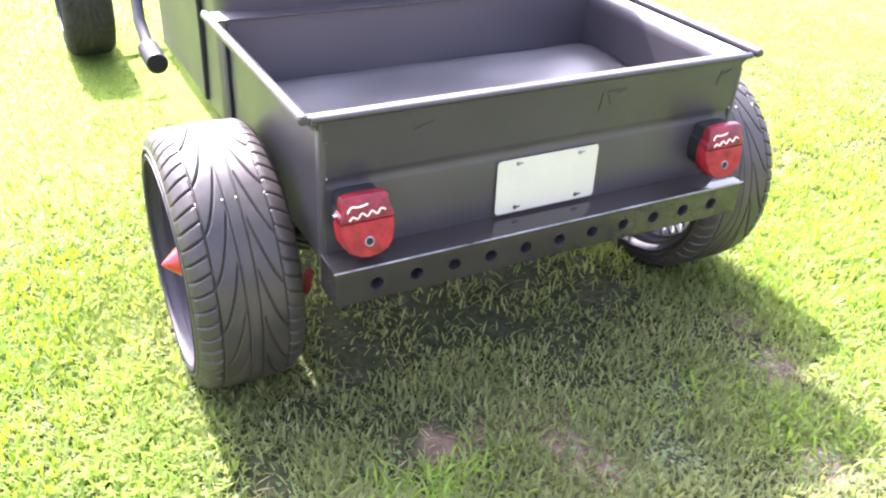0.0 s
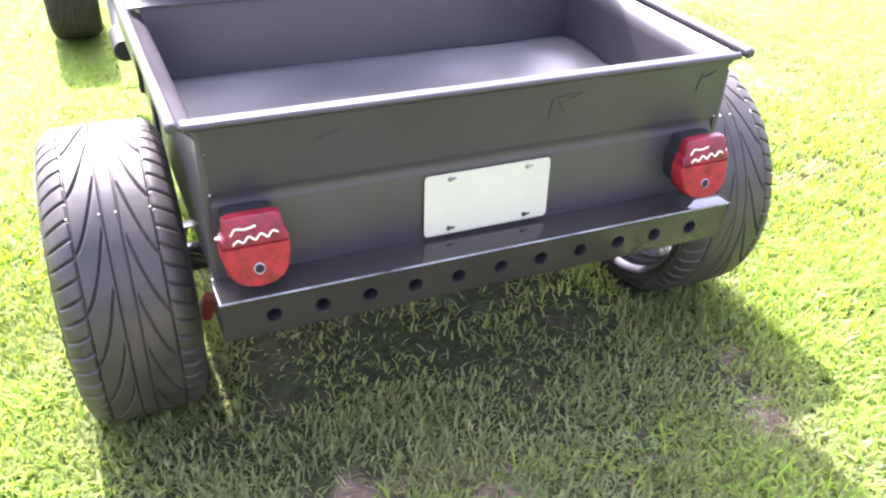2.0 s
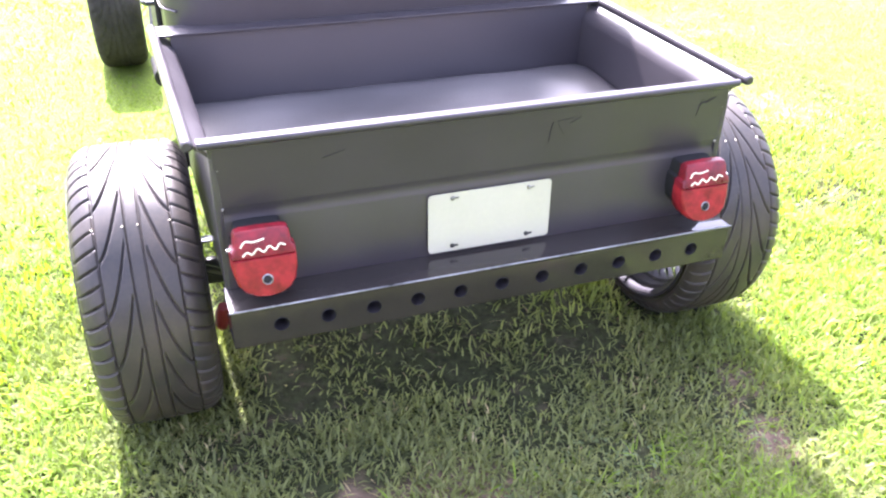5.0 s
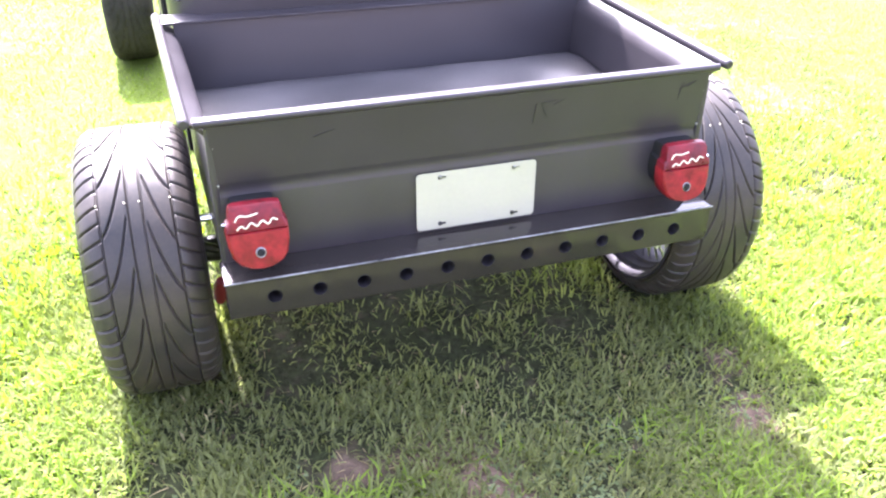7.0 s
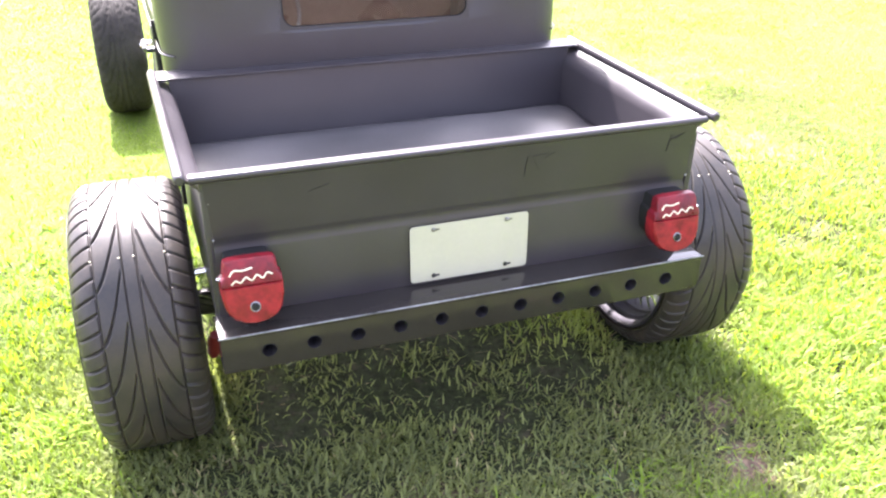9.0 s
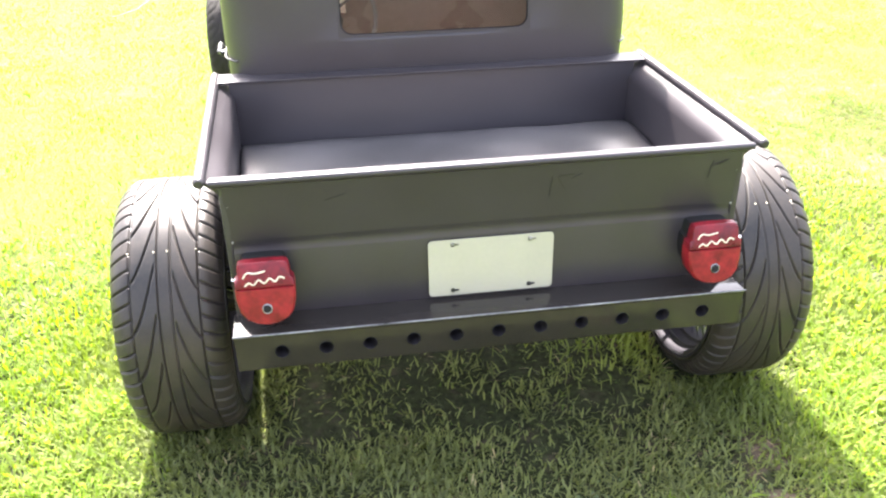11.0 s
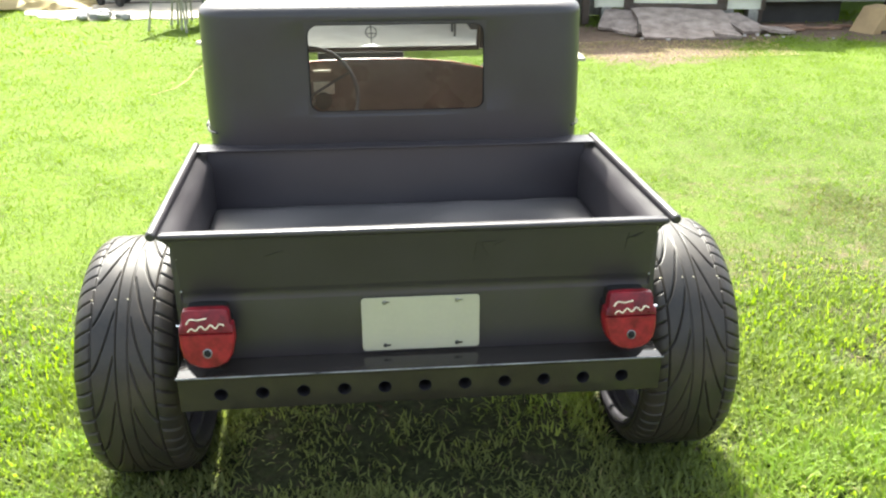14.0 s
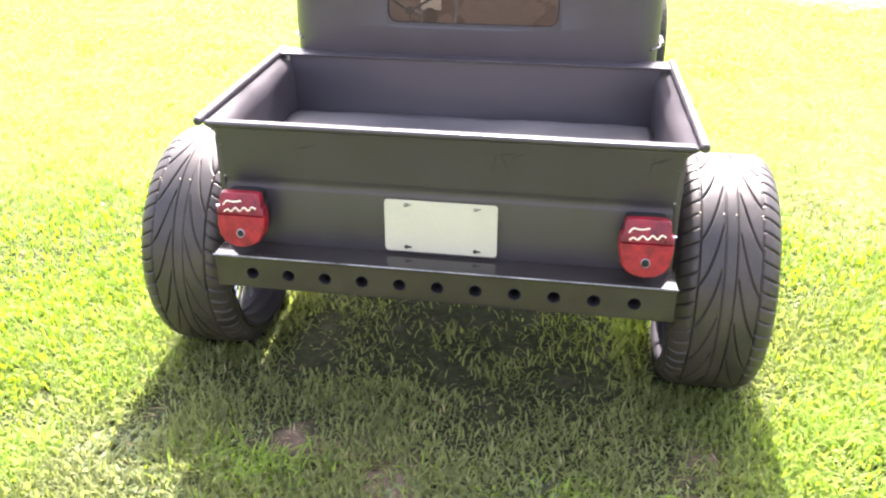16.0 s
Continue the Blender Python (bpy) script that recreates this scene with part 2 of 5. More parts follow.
def build_bed_floor():
    """A pressed sheet, slightly uneven, with three low humps added to catch glints."""
    bm = bmesh.new()
    nx, ny = 70, 40
    top = []
    for j in range(ny + 1):
        row = []
        for i in range(nx + 1):
            x, y = -0.593 + 1.186 * i / nx, 0.021 + 0.672 * j / ny
            z = 0.618
            for cx, cy, h, rx, ry in ((0.45, 0.565, 0.026, 0.13, 0.090), (-0.50, 0.58, 0.020, 0.13, 0.080), (0.16, 0.575, 0.023, 0.14, 0.080)):
                z += h * math.exp(-((x - cx) / rx) ** 2 / 2 - ((y - cy) / ry) ** 2 / 2) * min(1.0, (0.694 - y) / 0.06)
            z += 0.005 * noise.noise(Vector((x * 6 + 3, y * 8, 1.7)))
            row.append(bm.verts.new((x, y, z)))
        top.append(row)
    for a, b in zip(top, top[1:]):
        for i in range(nx):
            bm.faces.new((a[i], a[i + 1], b[i + 1], b[i]))
    return bm


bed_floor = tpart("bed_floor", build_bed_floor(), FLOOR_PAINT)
mod = bed_floor.modifiers.new("thickness", "SOLIDIFY")
mod.thickness, mod.offset = 0.010, -1
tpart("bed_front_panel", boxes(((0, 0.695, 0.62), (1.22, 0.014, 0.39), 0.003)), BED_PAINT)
tpart("front_ledge", boxes(((0, 0.716, 0.813), (1.296, 0.082, 0.008), 0.003)), PAINT)
for s in (-1, 1):
    profile = [(0.597, 0.43), (0.597, 0.752), (0.600, 0.766), (0.608, 0.779), (0.621, 0.790), (0.640, 0.803), (0.644, 0.797), (0.627, 0.786), (0.616, 0.776), (0.610, 0.765), (0.608, 0.752), (0.608, 0.43)]
    side = tpart("bed_side", extrude_outline(bmesh.new(), [(s * x, z) for x, z in profile], 0.010, 0.748), PAINT)
    rail = sweep(bmesh.new(), [(s * 0.650, y, 0.811) for y in (-0.016, -0.013, -0.008, 0.36, 0.752)], [0.0085, 0.0115, 0.0130, 0.0130, 0.0130], 16)
    tpart("rail", rail, PAINT, side)
    tpart("corner_post", boxes(((s * 0.605, 0.014, 0.60), (0.016, 0.03, 0.345), 0.005)), PAINT, side)
    tpart("side_rib", boxes(((s * 0.612, 0.715, 0.60), (0.012, 0.055, 0.34), 0.004)), BLACK_RUBBER, side)


# bumper: an angled shelf with eleven bored holes in its face
def build_bumper():
    bm = boxes(((0, -0.045, 0.457), (1.240, 0.102, 0.008), 0.0035))
    hole_r, z0, z1, cz, y = 0.0165, 0.364, 0.457, 0.409, -0.092
    holes = [-0.514 + 0.103 * i for i in range(11)]
    edges = [-0.618] + [(a + b) / 2 for a, b in zip(holes, holes[1:])] + [0.618]
    seg = 16
    for i, hx in enumerate(holes):
        a, b = edges[i], edges[i + 1]
        ring = [(hx + hole_r * math.cos(2 * math.pi * k / seg), cz + hole_r * math.sin(2 * math.pi * k / seg)) for k in range(seg)]
        outer = []
        for k in range(seg):
            c, s = math.cos(2 * math.pi * k / seg), math.sin(2 * math.pi * k / seg)
            tx = (b - hx) / c if c > 1e-6 else ((a - hx) / c if c < -1e-6 else 1e9)
            tz = (z1 - cz) / s if s > 1e-6 else ((z0 - cz) / s if s < -1e-6 else 1e9)
            t = min(tx, tz)
            outer.append((hx + t * c, cz + t * s))
        vi = [bm.verts.new((x, y, z)) for x, z in ring]
        vo = [bm.verts.new((x, y, z)) for x, z in outer]
        vb = [bm.verts.new((x, y + 0.012, z)) for x, z in ring]
        for k in range(seg):
            j = (k + 1) % seg
            bm.faces.new((vi[k], vi[j], vo[j], vo[k]))
            bm.faces.new((vb[k], vb[j], vi[j], vi[k]))
        for cxx, czz, k0 in ((b, z1, 0), (a, z1, seg // 4), (a, z0, seg // 2), (b, z0, 3 * seg // 4)):
            for k in range(k0, k0 + seg // 4):
                p, q = outer[k % seg], outer[(k + 1) % seg]
                if abs(p[0] - q[0]) > 1e-5 and abs(p[1] - q[1]) > 1e-5:
                    bm.faces.new((vo[k % seg], vo[(k + 1) % seg], bm.verts.new((cxx, y, czz))))
    box(bm, (0, -0.083, 0.365), (1.236, 0.018, 0.003))
    for s in (-1, 1):
        box(bm, (s * 0.6165, -0.045, 0.409), (0.003, 0.092, 0.090))
    return bm


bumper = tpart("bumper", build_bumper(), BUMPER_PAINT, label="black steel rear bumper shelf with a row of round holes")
# worn pale metal strip that also draws the highlight along the shelf's edge
tpart("worn_edge_highlight", sweep(bmesh.new(), [(-0.622, -0.0945, 0.4600), (0, -0.0945, 0.4600), (0.622, -0.0945, 0.4600)], 0.0022, 6), WORN_EDGE, bumper)
for i in range(11):
    bm = bmesh.new()
    lathe(bm, [(0.050, 0.0152), (-0.003, 0.0158), (-0.0048, 0.0168), (-0.004, 0.0180), (0.010, 0.0182), (0.054, 0.0178)], 20)
    bmesh.ops.transform(bm, matrix=pose(-0.514 + 0.103 * i, -0.0885, 0.409, 0, 0, 90), verts=bm.verts)
    tpart("hole_tube", bm, TUBE_BLACK, bumper)

# number plate blank, with four slotted bolts
def rounded(w, h, r, n=5):
    pts = []
    for cx, cz, a0 in ((w / 2 - r, h / 2 - r, 0), (-w / 2 + r, h / 2 - r, 90), (-w / 2 + r, -h / 2 + r, 180), (w / 2 - r, -h / 2 + r, 270)):
        pts += [(cx + r * math.cos(radians(a0 + 90 * k / n)), cz + r * math.sin(radians(a0 + 90 * k / n))) for k in range(n + 1)]
    return pts


bm = extrude_outline(bmesh.new(), rounded(0.305, 0.150, 0.010), -0.0015, 0.0)
bmesh.ops.transform(bm, matrix=pose(0, -0.0075, 0.545, -2.2, 0, 0), verts=bm.verts)
plate = tpart("plate_blank", bm, PLATE_WHITE, label="blank white plate held by four bolts")
tpart("plate_backing", boxes(((0, -0.003, 0.545), (0.24, 0.006, 0.11), 0.002)), DARK_METAL, plate)
for px in (-0.094, 0.094):
    for pz in (0.484, 0.607):
        bm = bmesh.new()
        lathe(bm, [(0, 0.0055), (0.003, 0.0055), (0.0045, 0.003)], 10)
        bmesh.ops.transform(bm, matrix=pose(px, -0.0088 + (pz - 0.545) * 0.038, pz, 0, 0, -90), verts=bm.verts)
        box(bm, (px + 0.008, -0.0100 + (pz - 0.545) * 0.038, pz), (0.013, 0.002, 0.0045))
        tpart("bolt", bm, DARK_METAL if pz < 0.55 else WORN_EDGE, plate)


# tail lights
def light_outline(k=1.0):
    half = [(0.0, 0.077), (0.045, 0.076), (0.059, 0.073), (0.0635, 0.064), (0.0655, 0.036), (0.0730, 0.029), (0.0745, 0.008), (0.0735, -0.020), (0.067, -0.048), (0.052, -0.067), (0.029, -0.078), (0.0, -0.082)]
    pts = half + [(-x, z) for x, z in reversed(half[1:-1])]
    return [(x * k * 0.92, z * k * 0.94) for x, z in pts]


def light_half(upper):
    pts = light_outline(0.985)
    cut = 0.012
    keep = [(x, z) for x, z in pts if (z >= cut if upper else z < cut)]
    if upper:
        right = [p for p in keep if p[0] >= 0]
        left = [p for p in keep if p[0] < 0]
        return right + [(0.0670, cut), (-0.0670, cut)] + left
    right = [p for p in keep if p[0] >= 0]
    left = [p for p in keep if p[0] < 0]
    return [(0.0670, cut)] + right + left + [(-0.0670, cut)]


# the badge: cream swashes, no letters
SWASHES = [
    [(-0.046, 0.040), (-0.036, 0.051), (-0.018, 0.049), (0.004, 0.053)],
    [(-0.044, 0.022), (-0.034, 0.029), (-0.024, 0.024), (-0.012, 0.034), (0.000, 0.026), (0.012, 0.036), (0.024, 0.028), (0.034, 0.038), (0.045, 0.034)]]


def smooth_line(pts, n=5):
    """A soft curve through a line of points."""
    out = []
    for i in range(len(pts) - 1):
        p0, p1, p2, p3 = pts[max(i - 1, 0)], pts[i], pts[i + 1], pts[min(i + 2, len(pts) - 1)]
        for k in range(n):
            t = k / n
            out.append(tuple(0.5 * (2 * b + (c - a) * t + (2 * a - 5 * b + 4 * c - d) * t * t + (3 * b - a - 3 * c + d) * t ** 3) for a, b, c, d in zip(p0, p1, p2, p3)))
    return out + [pts[-1]]


def raked(bm):
    """The lens face leans: its foot stands further out than its top."""
    for v in bm.verts:
        v.co.y += 0.27 * v.co.z * min(1.3, max(0.0, (-v.co.y - 0.046) / 0.039))
    return bm


for s, cx in ((-1, -0.534), (1, 0.531)):
    lamp_at = pose(cx, 0, 0.566)
    bm = extrude_outline(bmesh.new(), light_outline(0.86), -0.052, 0.0, 0.006)
    bmesh.ops.transform(bm, matrix=lamp_at, verts=bm.verts)
    light = tpart("tail_light", bm, BLACK_RUBBER, label="red tail light with cream script strokes and a ringed screw")
    for upper, y0, mat in ((False, -0.083, LENS_RED), (True, -0.087, LENS_DARK)):
        bm = raked(extrude_outline(bmesh.new(), light_half(upper), y0, -0.046, 0.010))
        bmesh.ops.transform(bm, matrix=lamp_at, verts=bm.verts)
        lens = tpart("lens", bm, mat, light)
        if upper:
            for line in SWASHES:
                bm = raked(sweep(bmesh.new(), [(bx, y0 - 0.0004, bz - 0.002) for bx, bz in smooth_line(line)], 0.0019, 6))
                bmesh.ops.transform(bm, matrix=lamp_at, verts=bm.verts)
                tpart("script_stroke", bm, BADGE, lens)
        else:
            for name, profile, seg, mt in (("screw_ring", [(0, 0.0118), (0.003, 0.0118), (0.0040, 0.0098), (0.002, 0.008)], 18, WORN_EDGE), ("screw", [(0, 0.0088), (0.003, 0.0088), (0.0045, 0.005)], 14, BLACK_RUBBER)):
                bm = bmesh.new()
                lathe(bm, profile, seg)
                bmesh.ops.transform(bm, matrix=pose(0, y0 + 0.002, -0.036, 0, 0, -90), verts=bm.verts)
                bmesh.ops.transform(raked(bm), matrix=lamp_at, verts=bm.verts)
                tpart(name, bm, mt, lens)
    tpart("side_nut", sweep(bmesh.new(), [(cx + s * 0.073, -0.058, 0.592), (cx + s * 0.060, -0.058, 0.592)], 0.004, 8), CHROME, light)


# wheels
TR, TW = 0.353, 0.261          # rear tyre radius and width


def tyre_mesh(radius, width, detail, rim_r):
    """A wide low tyre: crowned tread cut by swept V grooves, lateral shoulder grooves and four ribs."""
    half = width / 2
    nv = 864 if detail else 200
    crown = np.linspace(-half + 0.004, half - 0.004, 125 if detail else 31)
    prof = []
    for x in crown:
        e = max(0, (abs(x) - (half - 0.045)) / 0.045)
        prof.append((x, radius - 0.004 * (x / half) ** 2 - 0.024 * e ** 2.2, True))
    side = [(half + 0.003, radius - 0.038), (half + 0.007, radius - 0.055), (half + 0.005, rim_r + 0.025), (half - 0.004, rim_r + 0.006), (half - 0.014, rim_r)]
    prof = [(-x, r, False) for x, r in reversed(side)] + prof + [(x, r, False) for x, r in side]
    v = np.arange(nv) / nv
    ang = 2 * np.pi * v
    pitches = 54 if detail else 44
    co = np.zeros((len(prof), nv, 3))
    for i, (x, r, tread) in enumerate(prof):
        rr = np.full(nv, r)
        if tread:
            s = abs(x)
            k = s / half
            ph = v * pitches
            def groove(d, w):
                return np.clip(1.25 - np.abs(d) / w, 0, 1)
            g = np.zeros(nv)
            if k > 0.60:        # lateral shoulder cuts, slightly raked
                d = ((ph + 0.55 * (k - 0.6) / 0.4 + 0.5) % 1.0) - 0.5
                g = np.maximum(g, groove(d, 0.075) * np.clip((k - 0.60) / 0.04, 0, 1))
            if 0.17 < k < 0.64:     # swept cuts that run towards the middle over the top
                q = (0.64 - k) / 0.47
                lag = 0.3 * q + 1.05 * q ** 1.8
                slope = (0.3 + 1.89 * q ** 0.8) / (0.47 * half)
                w = (0.0029 - 0.0009 * q) * math.hypot(pitches / 3 / (2 * math.pi * radius), slope)
                off = 0.18 if x > 0 else 0.0
                g = np.maximum(g, 0.95 * groove(((ph / 3 - lag + 0.5 + off) % 1.0) - 0.5, w))
            g = np.maximum(g, groove(np.full(nv, s - 0.62 * half), 0.0024))
            g = np.maximum(g, groove(np.full(nv, s - 0.115 * half), 0.0022) * 0.9)
            rr = rr - (0.0085 + (0.003 if k > 0.74 else 0)) * g
        co[i, :, 0] = x
        co[i, :, 1] = -rr * np.cos(ang)
        co[i, :, 2] = rr * np.sin(ang)
    np_, me = len(prof), bpy.data.meshes.new("tyre")
    idx = np.arange(np_ * nv).reshape(np_, nv)
    a, b = idx[:-1], idx[1:]
    quads = np.stack([a, np.roll(a, -1, 1), np.roll(b, -1, 1), b], -1).reshape(-1, 4)
    me.vertices.add(np_ * nv)
    me.vertices.foreach_set("co", co.reshape(-1))
    me.loops.add(quads.size)
    me.loops.foreach_set("vertex_index", quads.reshape(-1).astype(np.int32))
    me.polygons.add(len(quads))
    me.polygons.foreach_set("loop_start", np.arange(0, quads.size, 4, dtype=np.int32))
    me.update(calc_edges=True)
    me.validate()
    me.materials.append(RUBBER if detail else FRONT_RUBBER)
    me.shade_smooth()
    return me


def build_wheel(name, radius, width, rim_r, centre, side, detail, label):
    """side -1: the wheel's face looks to -x. Tyre, deep dish rim, wire spokes, hub and a pointed red cap."""
    out = side
    wheel = new(name, tyre_mesh(radius, width, detail, rim_r))
    wheel.parent = truck
    wheel["label"] = label
    wheel.matrix_basis = pose(*centre)
    hw = width / 2
    bm = bmesh.new()
    lathe(bm, [(-hw - 0.004, rim_r + 0.010), (-hw - 0.008, rim_r + 0.004), (-hw + 0.004, rim_r - 0.008), (-hw + 0.026, rim_r - 0.014), (-hw + 0.030, rim_r - 0.022), (-hw + 0.060, rim_r - 0.024), (-hw + 0.064, rim_r - 0.032), (-0.02, rim_r - 0.036), (hw - 0.064, rim_r - 0.032), (hw - 0.060, rim_r - 0.024), (hw - 0.030, rim_r - 0.022), (hw - 0.026, rim_r - 0.014), (hw - 0.004, rim_r - 0.008), (hw + 0.008, rim_r + 0.004), (hw + 0.004, rim_r + 0.010),
               (hw - 0.01, rim_r + 0.004), (0.0, rim_r - 0.02), (-hw + 0.01, rim_r + 0.004)], 56, closed=True)
    part("rim", bm, RIM_METAL, wheel)
    for j, hx in enumerate((-0.075 * out, 0.045 * out)):
        for turn in (-0.28, 0.28):
            src = None
            for i in range(18):
                a = 2 * math.pi * (i + (0.5 if turn > 0 else 0.0) + 0.25 * j) / 18
                if src is None:
                    rx = (-0.05 + 0.03 * j) * out
                    bm = sweep(bmesh.new(), [(hx, 0.05 * math.cos(turn), 0.05 * math.sin(turn)), (rx, rim_r - 0.026, 0)], [0.0046, 0.0040], 6)
                    bmesh.ops.create_icosphere(bm, subdivisions=1, radius=0.007, matrix=pose(rx, rim_r - 0.022, 0))
                    src = part("spoke", bm, CHROME, wheel, "chrome wire spoke")
                    src.matrix_basis = Matrix.Rotation(a, 4, "X")
                else:
                    again(src, "spoke", Matrix.Rotation(a, 4, "X"), wheel)
    bm = bmesh.new()
    lathe(bm, [(out * (hw + 0.0095), rim_r + 0.004), (out * (hw + 0.0065), rim_r - 0.0085), (out * (hw - 0.002), rim_r - 0.0100), (out * (hw - 0.002), rim_r - 0.0080), (out * (hw + 0.002), rim_r - 0.006), (out * (hw + 0.006), rim_r + 0.005)], 56, closed=True)
    bmesh.ops.recalc_face_normals(bm, faces=bm.faces)
    part("rim_lip", bm, RIM_METAL, wheel)
    bm = bmesh.new()
    lathe(bm, [(-0.09, 0.03), (-0.08, 0.055), (0.06, 0.055), (0.09, 0.03)], 24)
    part("hub", bm, DARK_METAL, wheel)
    bm = bmesh.new()
    reach = 0.152 if detail else 0.115
    lathe(bm, [(out * (reach - 0.135), 0.070), (out * (reach - 0.118), 0.080), (out * (reach - 0.098), 0.078), (out * (reach - 0.060), 0.053), (out * (reach - 0.022), 0.022), (out * reach, 0.003)], 28)
    bmesh.ops.recalc_face_normals(bm, faces=bm.faces)
    part("hub_cap", bm, RED_PAINT, wheel, "pointed glossy red hub cap")
    return wheel


for s, cx in ((-1, -0.783), (1, 0.768)):
    w = build_wheel("rear_wheel", TR, TW, 0.284, (cx, 0.35, 0.292), s, True, "wide rear wheel with a worn black directional tyre")
    for k, dx in enumerate((-0.084, -0.022, 0.010, 0.078)):
        bm = bmesh.new()
        a = radians(127)
        bmesh.ops.create_icosphere(bm, subdivisions=1, radius=0.0026)
        bmesh.ops.translate(bm, vec=(dx, (TR + 0.0005) * math.cos(a) * 1.0, (TR + 0.0005) * math.sin(a)), verts=bm.verts)
        part("tread_nib", bm, BADGE, w)
    build_wheel("front_wheel", 0.335, 0.222, 0.22, (s * 0.745 - 0.078, 3.04, 0.285), s, False, "narrower black front wheel")

# axle, frame and suspension under the bed
bm = sweep(bmesh.new(), [(-0.70, 0.35, 0.292), (0.70, 0.35, 0.292)], 0.036, 12)
bm2 = bmesh.new()
bmesh.ops.create_uvsphere(bm2, u_segments=16, v_segments=10, radius=0.12, matrix=pose(0, 0.35, 0.30) @ Matrix.Diagonal((0.9, 1, 1, 1)))
axle = tpart("rear_axle", bm, DARK_METAL)
tpart("differential", bm2, DARK_METAL, axle)
for s in (-1, 1):
    tpart("chassis_rail", boxes(((s * 0.36, 1.6, 0.36), (0.05, 3.1, 0.10), 0.006)), DARK_METAL)
    bm = sweep(bmesh.new(), [(s * 0.625, 0.10, 0.285), (s * 0.625, 0.10, 0.30), (s * 0.622, 0.09, 0.335), (s * 0.618, 0.08, 0.36)], [0.010, 0.016, 0.016, 0.012], 12)
    tpart("damper", bm, DULL_RED, label="red coil damper end beside the bumper")
    bm = sweep(bmesh.new(), [(s * 0.56, 0.24, 0.33), (s * 0.66, 0.24, 0.38)], 0.012, 8)
    tpart("link_rod", bm, DARK_METAL)
    bm = sweep(bmesh.new(), [(s * 0.58, 0.26, 0.44), (s * 0.665, 0.26, 0.44)], 0.010, 8)
    tpart("brake_fitting", bm, CHROME)
tpart("bed_underside", boxes(((0, 0.36, 0.43), (1.20, 0.66, 0.012))), DARK_METAL)


# cab: one pressed shell with rounded corners, cut for the rear, side and front windows
CAB_W, CAB_Y1 = 0.613, 1.66


def cab_rings():
    """Rows of (z, inset, back y) from the sill to the crown."""
    rows = []
    for z in (0.46, 0.60, 0.80, 0.845, 0.90, 0.917, 1.0, 1.10, 1.190, 1.208, 1.218):
        rows.append((z, 0.0 if z > 0.85 else 0.004, 0.728 + max(0, z - 0.845) * 0.10))
    base = 0.728 + 0.38 * 0.10
    for k in range(1, 7):
        a = radians(90 * k / 6)
        rows.append((1.218 + 0.036 * math.sin(a), 0.055 * (1 - math.cos(a)), base + 0.075 * (1 - math.cos(a))))
    rows += [(1.259, 0.13, base + 0.15), (1.262, 0.24, base + 0.24), (1.264, 0.40, base + 0.33)]
    return rows


def build_cab():
    bm = bmesh.new()
    grid = []
    back_x = [-0.50, -0.40, -0.276, -0.14, 0, 0.14, 0.284, 0.40, 0.50]
    for z, ins, yb in cab_rings():
        hw = CAB_W - ins
        yf = CAB_Y1 - ins * 0.8 - max(0, z - 0.95) * 0.25
        r = max(0.02, 0.10 - ins * 0.2)
        k = (hw - r) / (0.503)
        ring = [(x * k, yb, z) for x in back_x]
        ring += [(hw - r + r * math.sin(radians(a)), yb + r - r * math.cos(radians(a)), z) for a in (15, 30, 45, 60, 75, 90)]
        ys = [yb + r + (yf - 0.06 - yb - r) * f for f in (0.18, 0.5, 0.82, 1.0)]
        ring += [(hw, y, z) for y in ys]
        ring += [(x * k, yf, z) for x in (0.52, 0.2, -0.2, -0.52)]
        ring += [(-hw, y, z) for y in reversed(ys)]
        ring += [(-(hw - r + r * math.sin(radians(a))), yb + r - r * math.cos(radians(a)), z) for a in (90, 75, 60, 45, 30, 15)]
        grid.append([bm.verts.new(p) for p in ring])
    n = len(grid[0])
    rows = cab_rings()
    for i, (a, b) in enumerate(zip(grid, grid[1:])):
        zm = (rows[i][0] + rows[i + 1][0]) / 2
        for k in range(n):
            j = (k + 1) % n
            c = sum((v.co for v in (a[k], a[j], b[k], b[j])), Vector()) / 4
            rear_window = 0.917 < zm < 1.190 and c.y < 0.95 and -0.276 < c.x < 0.284
            side_window = 0.917 < zm < 1.190 and abs(c.x) > 0.55 and 0.98 < c.y < 1.5
            front_window = 0.85 < zm < 1.19 and c.y > 1.5 and abs(c.x) < 0.55
            if not (rear_window or side_window or front_window):
                bm.faces.new((a[k], a[j], b[j], b[k]))
    bm.faces.new(grid[-1])
    bmesh.ops.recalc_face_normals(bm, faces=bm.faces)
    return bm


cab = tpart("cab_shell", build_cab(), PAINT, label="chopped satin black cab with rounded corners")
mod = cab.modifiers.new("thickness", "SOLIDIFY")
mod.thickness, mod.offset = 0.012, -1
mod = cab.modifiers.new("even_shading", "WEIGHTED_NORMAL")
mod.keep_sharp, mod.weight = True, 90


def window_surround(w, h, r, border, y0, y1):
    """A flat ring whose opening has rounded corners."""
    bm = bmesh.new()
    inner = rounded(w, h, r, 6)
    outer = [(math.copysign(w / 2 + border, x), math.copysign(h / 2 + border, z)) for x, z in inner]
    n = len(inner)
    rings = [[bm.verts.new((x, y, z)) for x, z in pts] for pts, y in ((outer, y1), (outer, y0), (inner, y0), (inner, y1))]
    for a, b in zip(rings, rings[1:] + rings[:1]):
        for k in range(n):
            bm.faces.new((a[k], a[(k + 1) % n], b[(k + 1) % n], b[k]))
    bmesh.ops.recalc_face_normals(bm, faces=bm.faces)
    return bm


